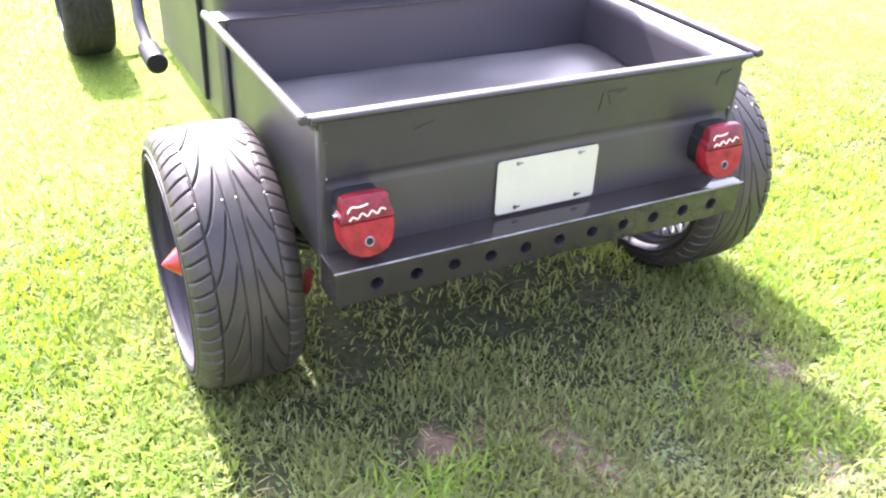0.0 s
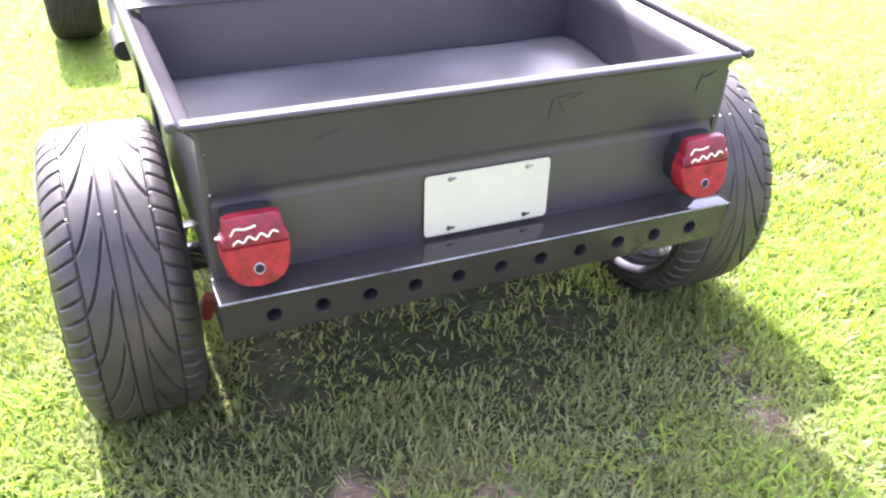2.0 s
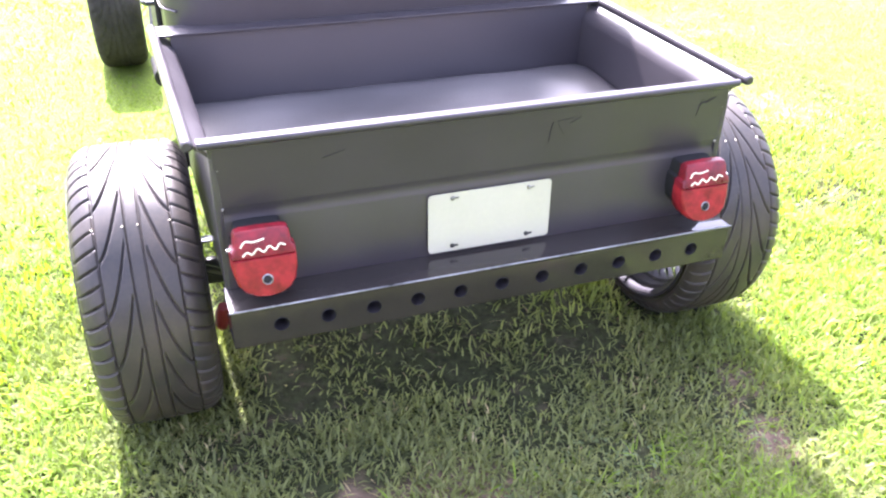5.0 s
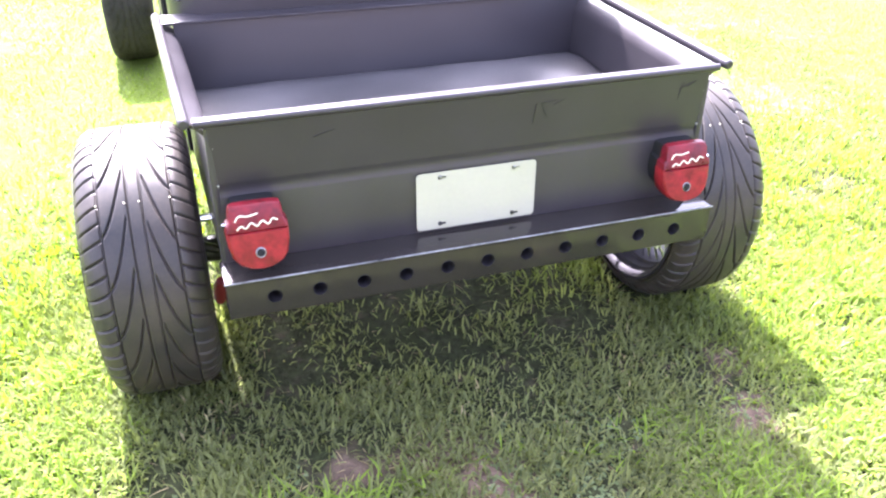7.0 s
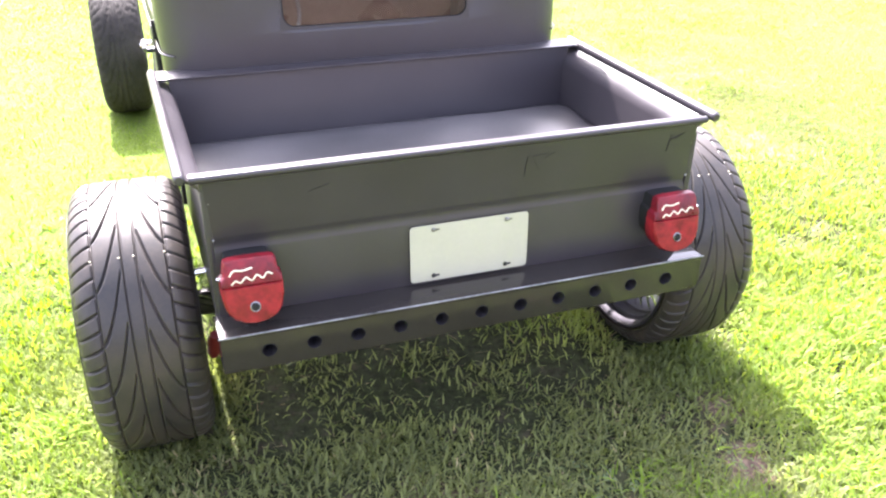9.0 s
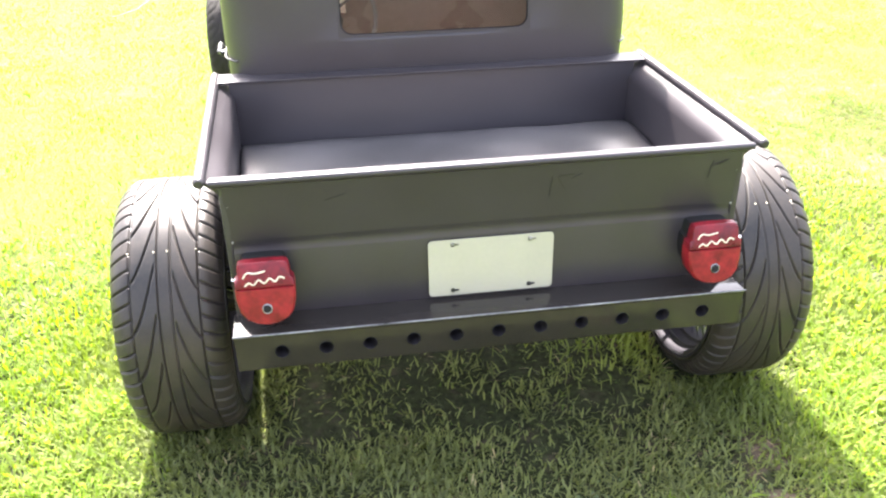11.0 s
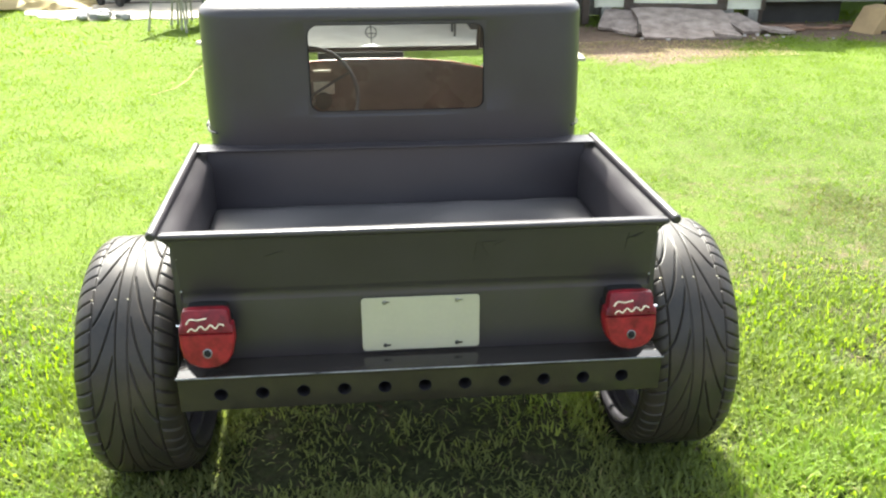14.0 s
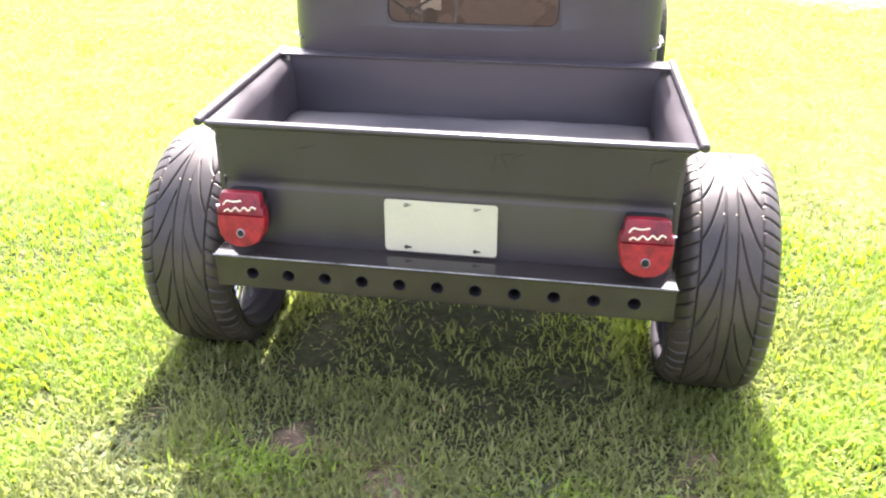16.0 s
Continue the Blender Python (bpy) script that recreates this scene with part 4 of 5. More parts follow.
def blades(name, label, count, xr, yr, length, width, seed, mat, keep, flat=0.0, lean=(0.45, 1.42)):
    """Bent five-point grass blades scattered where keep() allows."""
    r = np.random.default_rng(seed)
    x, y = r.uniform(*xr, count), r.uniform(*yr, count)
    ok = r.random(count) < keep(x, y)
    x, y = x[ok], y[ok]
    k = len(x)
    z = ground_height(x, y) - 0.003
    L = length * r.uniform(0.45, 1.25, k) * (0.7 + 0.6 * value_noise(x * 3 + 50, y * 3 + 50, 11)) * (0.84 + 0.16 * lit_lushness(x, y))
    W = width * r.uniform(0.4, 1.35, k)
    az, tilt = r.uniform(0, 2 * np.pi, k), r.uniform(*lean, k) * (1 - flat) + flat * 1.45
    dx, dy = np.cos(az), np.sin(az)
    px, py = -dy, dx
    bend = r.uniform(0.15, 0.7, k)
    def at(s, t):
        h = np.sin(t)
        return x + dx * s * h, y + dy * s * h, z + s * np.cos(t)
    bx, by, bz = x, y, z
    mx_, my_, mz_ = at(0.55 * L, tilt)
    t2 = np.minimum(tilt + bend, 1.5)
    tx, ty, tz = mx_ + dx * 0.45 * L * np.sin(t2), my_ + dy * 0.45 * L * np.sin(t2), mz_ + 0.45 * L * np.cos(t2)
    w = W / 2
    v = np.stack([np.stack([bx - px * w * 0.7, by - py * w * 0.7, bz], -1), np.stack([bx + px * w * 0.7, by + py * w * 0.7, bz], -1),
                  np.stack([mx_ + px * w, my_ + py * w, mz_], -1), np.stack([mx_ - px * w, my_ - py * w, mz_], -1), np.stack([tx, ty, tz], -1)], 1).reshape(-1, 3)
    base = (np.arange(k) * 5)[:, None]
    q = base + np.array([[0, 1, 2, 3]])
    t = base + np.array([[3, 2, 4]])
    loops = np.concatenate([q, t], 1).reshape(-1)
    starts = (np.arange(k)[:, None] * 7 + np.array([[0, 4]])).reshape(-1)
    me = bpy.data.meshes.new(name)
    me.vertices.add(len(v))
    me.vertices.foreach_set("co", v.reshape(-1))
    me.loops.add(len(loops))
    me.loops.foreach_set("vertex_index", loops.astype(np.int32))
    me.polygons.add(len(starts))
    me.polygons.foreach_set("loop_start", starts.astype(np.int32))
    me.update(calc_edges=True)
    la = me.attributes.new("lit_lush", "FLOAT", "POINT")
    la.data.foreach_set("value", np.repeat(lit_lushness(x, y), 5).astype(np.float32))
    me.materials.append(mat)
    return tagged(new(name, me), label, "grass", kind="stuff")


def shade_under_truck(x, y):
    """1 beneath the truck, where thinned grass over dark ground deepens its shade, 0 on the open lawn."""
    return rise(y, -0.20, 0.12) * (1 - rise(np.abs(x + 0.035 * y), 0.48, 0.62)) * (1 - rise(y, 2.6, 3.0))


def lawn_keep(x, y):
    clump = 0.07 + 2.3 * value_noise(x * 6 + 20, y * 6 + 20, 21) ** 1.6 * (0.5 + value_noise(x * 1.3 + 9, y * 1.3 + 9, 22))
    f = lit_lushness(x, y)
    k = (clump * (1 - f) + (0.45 + 0.45 * clump) * f) * (1 - worn(x, y)) ** 1.3
    k = k * np.where(((x > -2.0) & (x < 2.05) & (y > 7.25)) | ((x > 1.52) & (x < 2.06) & (y > 6.5)), 0.0, 1.0)
    # fewer blades under the truck, so that its shade looks darker
    k = k * (1 - 0.88 * shade_under_truck(x, y))
    for cx, cy, hw, hl in TYRE_FEET:
        k = k * np.where((np.abs(x - cx) < hw) & (np.abs(y - cy) < hl), 0.0, 1.0)
    return k


TYRE_FEET = [(-0.79, 0.35, 0.14, 0.17), (0.755, 0.35, 0.14, 0.17), (-0.823, 3.04, 0.11, 0.15), (0.667, 3.04, 0.11, 0.15)]
G_LABEL = "bright green mown lawn grass lit from behind"


blades("grass", G_LABEL, 840000, (-3.3, 3.7), (-2.7, 1.7), 0.050, 0.0066, 31, GRASS_NEAR, lambda x, y: lawn_keep(x, y) * (1 - rise(y, 0.3, 1.7)) * (1 - 0.35 * lit_lushness(x, y)) * (1 - rise(np.abs(x - 0.2) + 0.9 * (value_noise(x * 1.7 + 30, y * 1.7 + 30, 51) - 0.5), 1.6, 3.0)) * (1 - rise(-y + 0.7 * (value_noise(x * 1.9 + 33, y * 1.9 + 30, 52) - 0.5), 1.25, 2.4)), lean=(0.12, 1.15))
blades("grass", G_LABEL, 260000, (-3.8, 5.5), (0.0, 4.2), 0.030, 0.0046, 32, GRASS, lambda x, y: lawn_keep(x, y) * rise(y, 0.0, 1.4) * (1 - rise(y, 3.2, 4.2)))
blades("grass", G_LABEL, 340000, (-6.0, 8.5), (3.2, 7.3), 0.026, 0.0065, 33, GRASS, lambda x, y: lawn_keep(x, y) * rise(y, 3.2, 4.2))
blades("grass", G_LABEL, 60000, (-4.8, 5.2), (-2.6, 1.6), 0.040, 0.0070, 38, GRASS_NEAR, lambda x, y: rise(np.abs(x - 0.2), 1.7, 2.9) * (1 - rise(np.abs(x - 0.2) + 1.2 * (value_noise(x * 1.4 + 20, y * 1.4 + 40, 53) - 0.5), 3.0, 4.6)) * rise(y + 1.2 * (value_noise(x * 1.6 + 25, y * 1.6 + 22, 54) - 0.5), -2.4, -1.2) * (1 - rise(y + 1.2 * (value_noise(x * 1.5 + 11, y * 1.5 + 60, 55) - 0.5), 0.2, 1.3)))
TUFT = blade_material("tuft_blades", (0.095, 0.150, 0.026), (0.215, 0.310, 0.056), (0.36, 0.33, 0.17), 1.7, 0.93)
blades("grass", "taller fresh tufts of grass in the lawn", 200000, (-2.2, 2.8), (-1.3, 0.4), 0.070, 0.0062, 39, TUFT, lambda x, y: np.maximum(0.8 * spots(x, y, TUFTS, 0.12), 0.5 * np.clip((value_noise(x * 4.5 + 70, y * 4.5 + 70, 41) - 0.68) * 6, 0, 1)) * (1 - 0.8 * (worn(x, y) > 0.4)) * rise(np.maximum(-y, np.abs(x) - 0.6), 0.25, 0.45))
LEAF = blade_material("clover_leaves", (0.10, 0.14, 0.065), (0.21, 0.26, 0.13), (0.30, 0.32, 0.18), 1.3, 0.95)
blades("clover", "pale broad-leaved weeds low in the lawn", 95000, (-1.6, 2.4), (-1.3, 0.0), 0.024, 0.013, 40, LEAF, lambda x, y: np.maximum(0.9 * spots(x, y, CLOVER, 0.16), 0.8 * np.clip((value_noise(x * 3.2 + 20, y * 3.2 + 80, 43) - 0.42) * 4, 0, 1)) * rise(-y, 0.15, 0.4) * (1 - 0.6 * rise(x, 0.7, 1.0)), flat=0.5)
blades("grass", "bright green lawn grass by the buildings", 90000, (-8, 9), (7.3, 11.4), 0.04, 0.013, 34, GRASS, lambda x, y: lawn_keep(x, y) * np.where(((x < -4.6) & (y < 11.3)) | ((x > 2.3) & (y < 8.2)) | (y < 9.75), 1, 0) * np.where((x > -2.0) & (x < 2.12), 0, 1))
blades("straw", "dry yellow grass along the edge of the bare soil", 8000, (2.1, 4.4), (6.5, 7.5), 0.05, 0.008, 37, STRAW, lambda x, y: 0.75 * value_noise(x * 3, y * 5 + 7, 6), flat=0.4)
blades("straw", "dried pale grass beside the truck", 52000, (1.3, 3.2), (0.6, 3.2), 0.035, 0.0048, 44, DRY_LAWN, lambda x, y: np.clip((value_noise(x * 2.4 + 12, y * 2.4 + 5, 61) - 0.42) * 3, 0, 1) * (1 - rise(np.hypot(x - 2.1, y - 1.8), 0.7, 1.4)), flat=0.3)
blades("straw", "dry straw and clippings strewn on worn soil", 34000, (-1.8, 2.4), (-1.1, 1.6), 0.055, 0.0032, 35, STRAW, lambda x, y: (0.22 - 0.12 * rise(x, 0.8, 1.1) + 0.6 * worn(x, y)) * (1 - 0.9 * shade_under_truck(x, y)), flat=0.85)
blades("grass", "mown lawn grass round the truck", 60000, (-6.0, 7.0), (-6.0, -1.3), 0.05, 0.009, 36, GRASS, lambda x, y: rise(-y, 1.3, 2.4) * (1 - rise(-y, 3.5, 6.0)) * (1 - rise(np.abs(x - 0.4), 3.5, 6.5)))


DEAD_LEAF = blade_material("dead_leaves", (0.045, 0.032, 0.020), (0.11, 0.075, 0.045), (0.20, 0.15, 0.09), 0.6)
blades("leaf_litter", "small dark fallen leaves scattered over the lawn", 1100, (-5.5, 6.5), (0.3, 8.0), 0.038, 0.024, 45, DEAD_LEAF, lambda x, y: 0.3 + 0.7 * value_noise(x * 1.1 + 3, y * 1.1 + 8, 63), flat=0.75)


# ---- the yard's edge: tarpaulin, house wall, open carport, shed, lean-to ----
SIDING = material("cream_siding", (0.66, 0.66, 0.55), 0.6, vary=0.08, scale=3, fine=40, bump=0.05, per_object=0.06)
DOOR_WHITE = material("white_ribbed_door", (0.72, 0.72, 0.60), 0.55, vary=0.05, scale=3, bump=0.03)
BROWN_TRIM = material("brown_trim", (0.085, 0.065, 0.050), 0.7, vary=0.3, scale=6, bump=0.15)
PLY = material("weathered_ply", (0.30, 0.245, 0.21), 0.85, vary=0.5, scale=6, fine=50, bump=0.4, tint=(0.15, 0.115, 0.095))
TIMBER = material("grey_timber", (0.32, 0.31, 0.28), 0.85, vary=0.3, scale=10, fine=80, bump=0.3, per_object=0.12)
WALL = material("pale_house_wall", (0.54, 0.50, 0.43), 0.8, vary=0.08, scale=2, fine=50, bump=0.1)
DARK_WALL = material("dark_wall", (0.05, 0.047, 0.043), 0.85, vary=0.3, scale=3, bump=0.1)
TARP = material("yellow_tarpaulin", (0.60, 0.51, 0.28), 0.5, vary=0.08, scale=2.5, fine=70, bump=0.08, tint=(0.52, 0.43, 0.22))
tn, tl = TARP.node_tree.nodes, TARP.node_tree.links
thin, both = tn.new("ShaderNodeBsdfTranslucent"), tn.new("ShaderNodeMixShader")
thin.inputs["Color"].default_value = (0.68, 0.58, 0.33, 1)
both.inputs[0].default_value = 0.5
tl.new(tn["Principled BSDF"].outputs[0], both.inputs[1]); tl.new(thin.outputs[0], both.inputs[2])
tl.new(both.outputs[0], tn["Material Output"].inputs["Surface"])
CONCRETE = material("pale_concrete", (0.44, 0.40, 0.33), 0.85, vary=0.12, scale=4, fine=60, bump=0.2)
WHITE_METAL = material("white_painted_metal", (0.30, 0.295, 0.265), 0.45, vary=0.06, scale=15, bump=0.02)
BIN_GREY = material("teal_grey_plastic", (0.062, 0.075, 0.082), 0.7, vary=0.15, scale=6, bump=0.05)
BLACK_PLASTIC = material("black_plastic", (0.02, 0.02, 0.022), 0.75, vary=0.2, bump=0.05)
BLUE_PAINT = material("faded_blue_paint", (0.12, 0.24, 0.26), 0.5, vary=0.2, bump=0.05)
RED_WOOD = material("red_board", (0.30, 0.06, 0.05), 0.6, vary=0.2, scale=5, bump=0.1)
TAN = material("tan_panel", (0.40, 0.28, 0.14), 0.7, vary=0.15, scale=5, bump=0.1)
ROOFING = material("grey_roofing", (0.14, 0.14, 0.14), 0.9, vary=0.2, scale=6, bump=0.3)
LEAN_GREY = material("dull_grey_panel", (0.24, 0.24, 0.235), 0.8, vary=0.4, scale=3, bump=0.1)
GZ = GROUND_Z


def at(ob, m):
    ob.matrix_basis = m
    return ob


# storage shed with lapped siding
SHED = pose(2.74, 8.72, 0, 0, 0, math.degrees(math.atan2(-0.44, 2.01)))
shed = at(thing("storage_shed", "cream lap-sided storage shed with a brown-framed white door", "shed"), SHED)
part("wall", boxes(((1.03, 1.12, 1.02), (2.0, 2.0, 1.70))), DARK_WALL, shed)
part("roof", boxes(((1.03, 1.20, 1.90), (2.2, 2.3, 0.06), 0.01)), ROOFING, shed)
for k in range(7):
    part("skid_block", boxes(((0.15 + 0.30 * k, 0.25, (GZ + 0.17) / 2), (0.12, 0.3, 0.17 - GZ), 0.01)), TIMBER, shed)
board_l, board_r = None, None
for i in range(16):
    z = 0.17 + 0.103 * i
    for name, x0, x1 in (("l", 0.03, 0.36), ("r", 1.62, 2.03)):
        src = board_l if name == "l" else board_r
        if src is None:
            bm = boxes((((x0 + x1) / 2, 0, 0.055), (x1 - x0, 0.014, 0.116), 0.002))
            bmesh.ops.transform(bm, matrix=pose(0, 0.10, 0, -5, 0, 0), verts=bm.verts)
            src = part("siding_board", bm, SIDING, shed, smooth=False)
            src.location = (0, 0, z)
            if name == "l":
                board_l = src
            else:
                board_r = src
        else:
            again(src, "siding_board", pose(0, 0, z), shed)
frame_ob = part("door_frame", boxes(((0.42, 0.08, 0.98), (0.115, 0.05, 1.65), 0.006), ((1.555, 0.08, 0.98), (0.125, 0.05, 1.65), 0.006), ((0.99, 0.078, 0.195), (1.25, 0.055, 0.065), 0.006), ((0.99, 0.08, 1.76), (1.25, 0.05, 0.1), 0.006)), BROWN_TRIM, shed)
xs = [0.478 + 0.0075 * k for k in range(137)]
bm = bmesh.new()
cols = [[bm.verts.new((x, 0.072 + 0.0035 * abs((k % 4) - 2), z)) for z in (0.225, 1.71)] + [bm.verts.new((x, 0.10, z)) for z in (1.71, 0.225)] for k, x in enumerate(xs)]
for a, b in zip(cols, cols[1:]):
    for k in range(4):
        bm.faces.new((a[k], b[k], b[(k + 1) % 4], a[(k + 1) % 4]))
bm.faces.new(cols[0])
bm.faces.new(list(reversed(cols[-1])))
bmesh.ops.recalc_face_normals(bm, faces=bm.faces)
part("door", bm, DOOR_WHITE, shed, "white ribbed shed door", smooth=False)
for x in (0.015, 2.05):
    part("corner_trim", boxes(((x, 0.09, 1.02), (0.05, 0.05, 1.72), 0.006)), BROWN_TRIM if x > 1 else SIDING, shed)

# ramp of old plywood and loose slabs in front of the shed
def ragged_board(sx, sy, thick, seed, skew=0.0):
    """A board or slab with broken, uneven edges and a slight warp."""
    pts = []
    corners = [(-0.5 + skew, -0.5), (0.5 + skew * 0.4, -0.5), (0.5 - skew, 0.5), (-0.5 - skew * 0.6, 0.5)]
    for k in range(4):
        (ax, ay), (bx, by) = corners[k], corners[(k + 1) % 4]
        for q in range(9):
            u = q / 9
            rough = (0.05 if k == 0 else 0.022) * noise.noise(Vector((k * 3 + u * 6, seed, 0.5)))
            x, y = ax + (bx - ax) * u, ay + (by - ay) * u
            pts.append(((x + (rough if k % 2 else 0)) * sx, (y + (0 if k % 2 else rough * 1.6)) * sy))
    bm = bmesh.new()
    lo = [bm.verts.new((x, y, -thick / 2 + 0.02 * noise.noise(Vector((x * 3, y * 3, seed))))) for x, y in pts]
    hi = [bm.verts.new((x, y, v.co.z + thick)) for (x, y), v in zip(pts, lo)]
    for k in range(len(pts)):
        q = (k + 1) % len(pts)
        bm.faces.new((lo[k], lo[q], hi[q], hi[k]))
    bm.faces.new(hi)
    bm.faces.new(list(reversed(lo)))
    bmesh.ops.triangulate(bm, faces=[f for f in bm.faces if len(f.verts) > 4])
    return bm


at(tagged(part("plywood_ramp", ragged_board(1.08, 1.05, 0.025, 2.3, -0.05), PLY, smooth=False), "weathered grey plywood ramp up to the shed door", "ramp"), pose(3.66, 8.06, 0.062, 11.5, 0, -3))
for i, (x, y, sx, sy, rx, ry, rz) in enumerate(((3.00, 8.45, 0.50, 0.62, 14, 3, -30), (4.40, 8.12, 0.34, 0.60, 13, -4, 12), (4.74, 7.86, 0.36, 0.22, 4, 5, 12), (3.02, 7.95, 0.30, 0.22, 5, -4, 40), (4.02, 7.60, 0.30, 0.16, 3, 2, -20))):
    at(tagged(part("broken_slab", ragged_board(sx, sy, 0.032, 5.1 + 2.7 * i, 0.10 - 0.05 * (i % 3)), PLY, smooth=False), "broken weathered board lying by the shed ramp", "board", "loose boards"), pose(x, y, GZ + 0.050 + (0.045 if i < 2 else 0), rx, ry, rz))
RUBBLE = material("pale_rubble", (0.42, 0.39, 0.35), 0.9, vary=0.3, scale=20, bump=0.3)
crumbs = random.Random(23)
for k in range(26):
    x, y, r = crumbs.uniform(2.9, 5.3), crumbs.gauss(7.68, 0.20), crumbs.uniform(0.012, 0.034)
    bm = bmesh.new()
    bmesh.ops.create_icosphere(bm, subdivisions=1, radius=r)
    for v in bm.verts:
        v.co *= 1 + 0.5 * noise.noise(v.co * 40 + Vector((x * 9, y * 7, 0)))
        v.co.z *= 0.6
    at(tagged(part("rubble_stone", bm, RUBBLE, smooth=False), "small pale piece of rubble on the bare soil", "stone", "rubble by the ramp"), pose(x, y, GZ + 0.006))
at(tagged(part("plank", boxes(((0, 0, 0), (0.045, 0.75, 0.02), 0.003)), BROWN_TRIM), "dark thin plank lying beside the ramp", "plank"), pose(3.12, 8.08, 0.07, 9, 0, -16))
bm = bmesh.new()
edge = [(-2.05, 7.82), (-1.80, 7.5), (-0.8, 7.22), (0.5, 7.28), (1.52, 7.2), (1.50, 6.55), (2.06, 6.42), (2.10, 7.4), (2.10, 8.0), (2.2, 9.6), (-1.75, 9.6), (-1.80, 8.4)]
lo = [bm.verts.new((x, y, GZ - 0.04)) for x, y in edge]
hi = [bm.verts.new((x, y, GZ + 0.030)) for x, y in edge]
for k in range(len(edge)):
    j = (k + 1) % len(edge)
    bm.faces.new((lo[k], lo[j], hi[j], hi[k]))
bm.faces.new(hi)
tagged(part("pavement_apron", bm, CONCRETE), "pale concrete apron in front of the carport", "pavement", kind="structure")

# lean-to beyond the shed
lean = thing("lean_to", "dark open lean-to with a grey timber rail", "lean-to", (0, 0, 0))
part("back_panel", boxes(((5.65, 10.6, 0.76), (1.5, 0.06, 1.60))), LEAN_GREY, lean)
part("back_panel", boxes(((7.5, 10.62, 0.76), (2.2, 0.06, 1.60))), LEAN_GREY, lean)
part("roof", boxes(((6.6, 9.6, 1.62), (3.6, 2.6, 0.06))), ROOFING, lean)
part("rail", boxes(((6.7, 8.62, 0.285), (3.8, 0.14, 0.105), 0.006)), TIMBER, lean)
# dark sheet that stands in for the shaded void below the rail
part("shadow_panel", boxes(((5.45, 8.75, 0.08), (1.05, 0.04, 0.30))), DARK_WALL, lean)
for x in (4.86, 6.6, 8.4):
    part("post", boxes(((x, 8.70, 0.77), (0.09, 0.09, 1.64), 0.006)), BROWN_TRIM, lean)
bm = bmesh.new()
lathe(bm, [(-0.08, 0.12), (-0.10, 0.17), (-0.09, 0.23), (-0.05, 0.25), (0.05, 0.25), (0.09, 0.23), (0.10, 0.17), (0.08, 0.12)], 36)
spare = at(tagged(part("spare_wheel", bm, RUBBER), "black spare wheel with a white hub on the timber rail", "wheel"), pose(6.03, 8.62, 0.585, 0, 0, 75))
part("hub", lathe(bmesh.new(), [(-0.105, 0.02), (-0.11, 0.09), (0.11, 0.09), (0.105, 0.02)], 24), WHITE_METAL, spare)
crate = at(thing("tan_crate", "tan board crate with dark edges standing on bare soil", "crate"), pose(6.02, 7.92, GZ, 0, 0, 20))
part("panel", extrude_outline(bmesh.new(), [(-0.27, 0.0), (-0.09, 0.28), (0.13, 0.30), (0.17, 0.0)], -0.17, 0.17, 0.008), TAN, crate)
part("edge", boxes(((0.185, -0.12, 0.15), (0.03, 0.10, 0.30), 0.003)), BROWN_TRIM, crate)
part("edge", boxes(((0.02, -0.178, 0.02), (0.30, 0.02, 0.04), 0.003)), BROWN_TRIM, crate)

# house wall, carport and what stands in it
def slab(name, c, s, mat, label, category):
    return tagged(part(name, boxes((c, s, 0.004)), mat, smooth=False), label, category, kind="structure")


slab("wall_house", (-2.92, 11.6, 0.58), (2.42, 0.16, 1.22), WALL, "pale grey rendered house wall", "wall")
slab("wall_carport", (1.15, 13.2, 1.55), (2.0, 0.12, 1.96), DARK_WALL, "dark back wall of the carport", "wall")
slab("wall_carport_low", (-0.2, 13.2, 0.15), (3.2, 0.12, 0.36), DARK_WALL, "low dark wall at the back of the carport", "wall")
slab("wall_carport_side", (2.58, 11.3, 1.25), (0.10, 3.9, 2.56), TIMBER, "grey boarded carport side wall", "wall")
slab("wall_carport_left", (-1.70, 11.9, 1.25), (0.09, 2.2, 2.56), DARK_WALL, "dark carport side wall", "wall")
slab("wall_yard", (2.49, 9.55, 1.0), (1.12, 0.06, 2.06), TIMBER, "grey weathered board wall beside the shed", "wall")
slab("wall_carport_pale", (1.40, 10.6, 1.2), (1.3, 0.10, 2.46), WALL, "pale grey carport wall", "wall")
# roof out of view, widened so that its shade covers the soil by the ramp
slab("roof_carport", (0.525, 11.25, 2.47), (4.75, 4.5, 0.10), ROOFING, "unseen flat grey carport roof, widened for its shade", "roof")
slab("floor_carport", (0.45, 11.2, GZ + 0.015), (4.2, 4.0, 0.05), CONCRETE, "concrete carport floor", "floor")
for x, m in ((-1.62, BROWN_TRIM), (0.78, WHITE_METAL), (2.06, WHITE_METAL)):
    tagged(part("carport_post", boxes(((x, 9.35, 1.21), (0.075, 0.075, 2.48), 0.006)), m), "painted post carrying the carport roof", "post", "carport posts")
tagged(part("storage_cabinet", boxes(((0.61, 9.2, 0.62), (0.30, 0.35, 1.3), 0.01), ((0.61, 9.015, 0.62), (0.24, 0.02, 1.2), 0.004)), RED_WOOD), "dull red wooden cabinet under the carport", "cabinet")
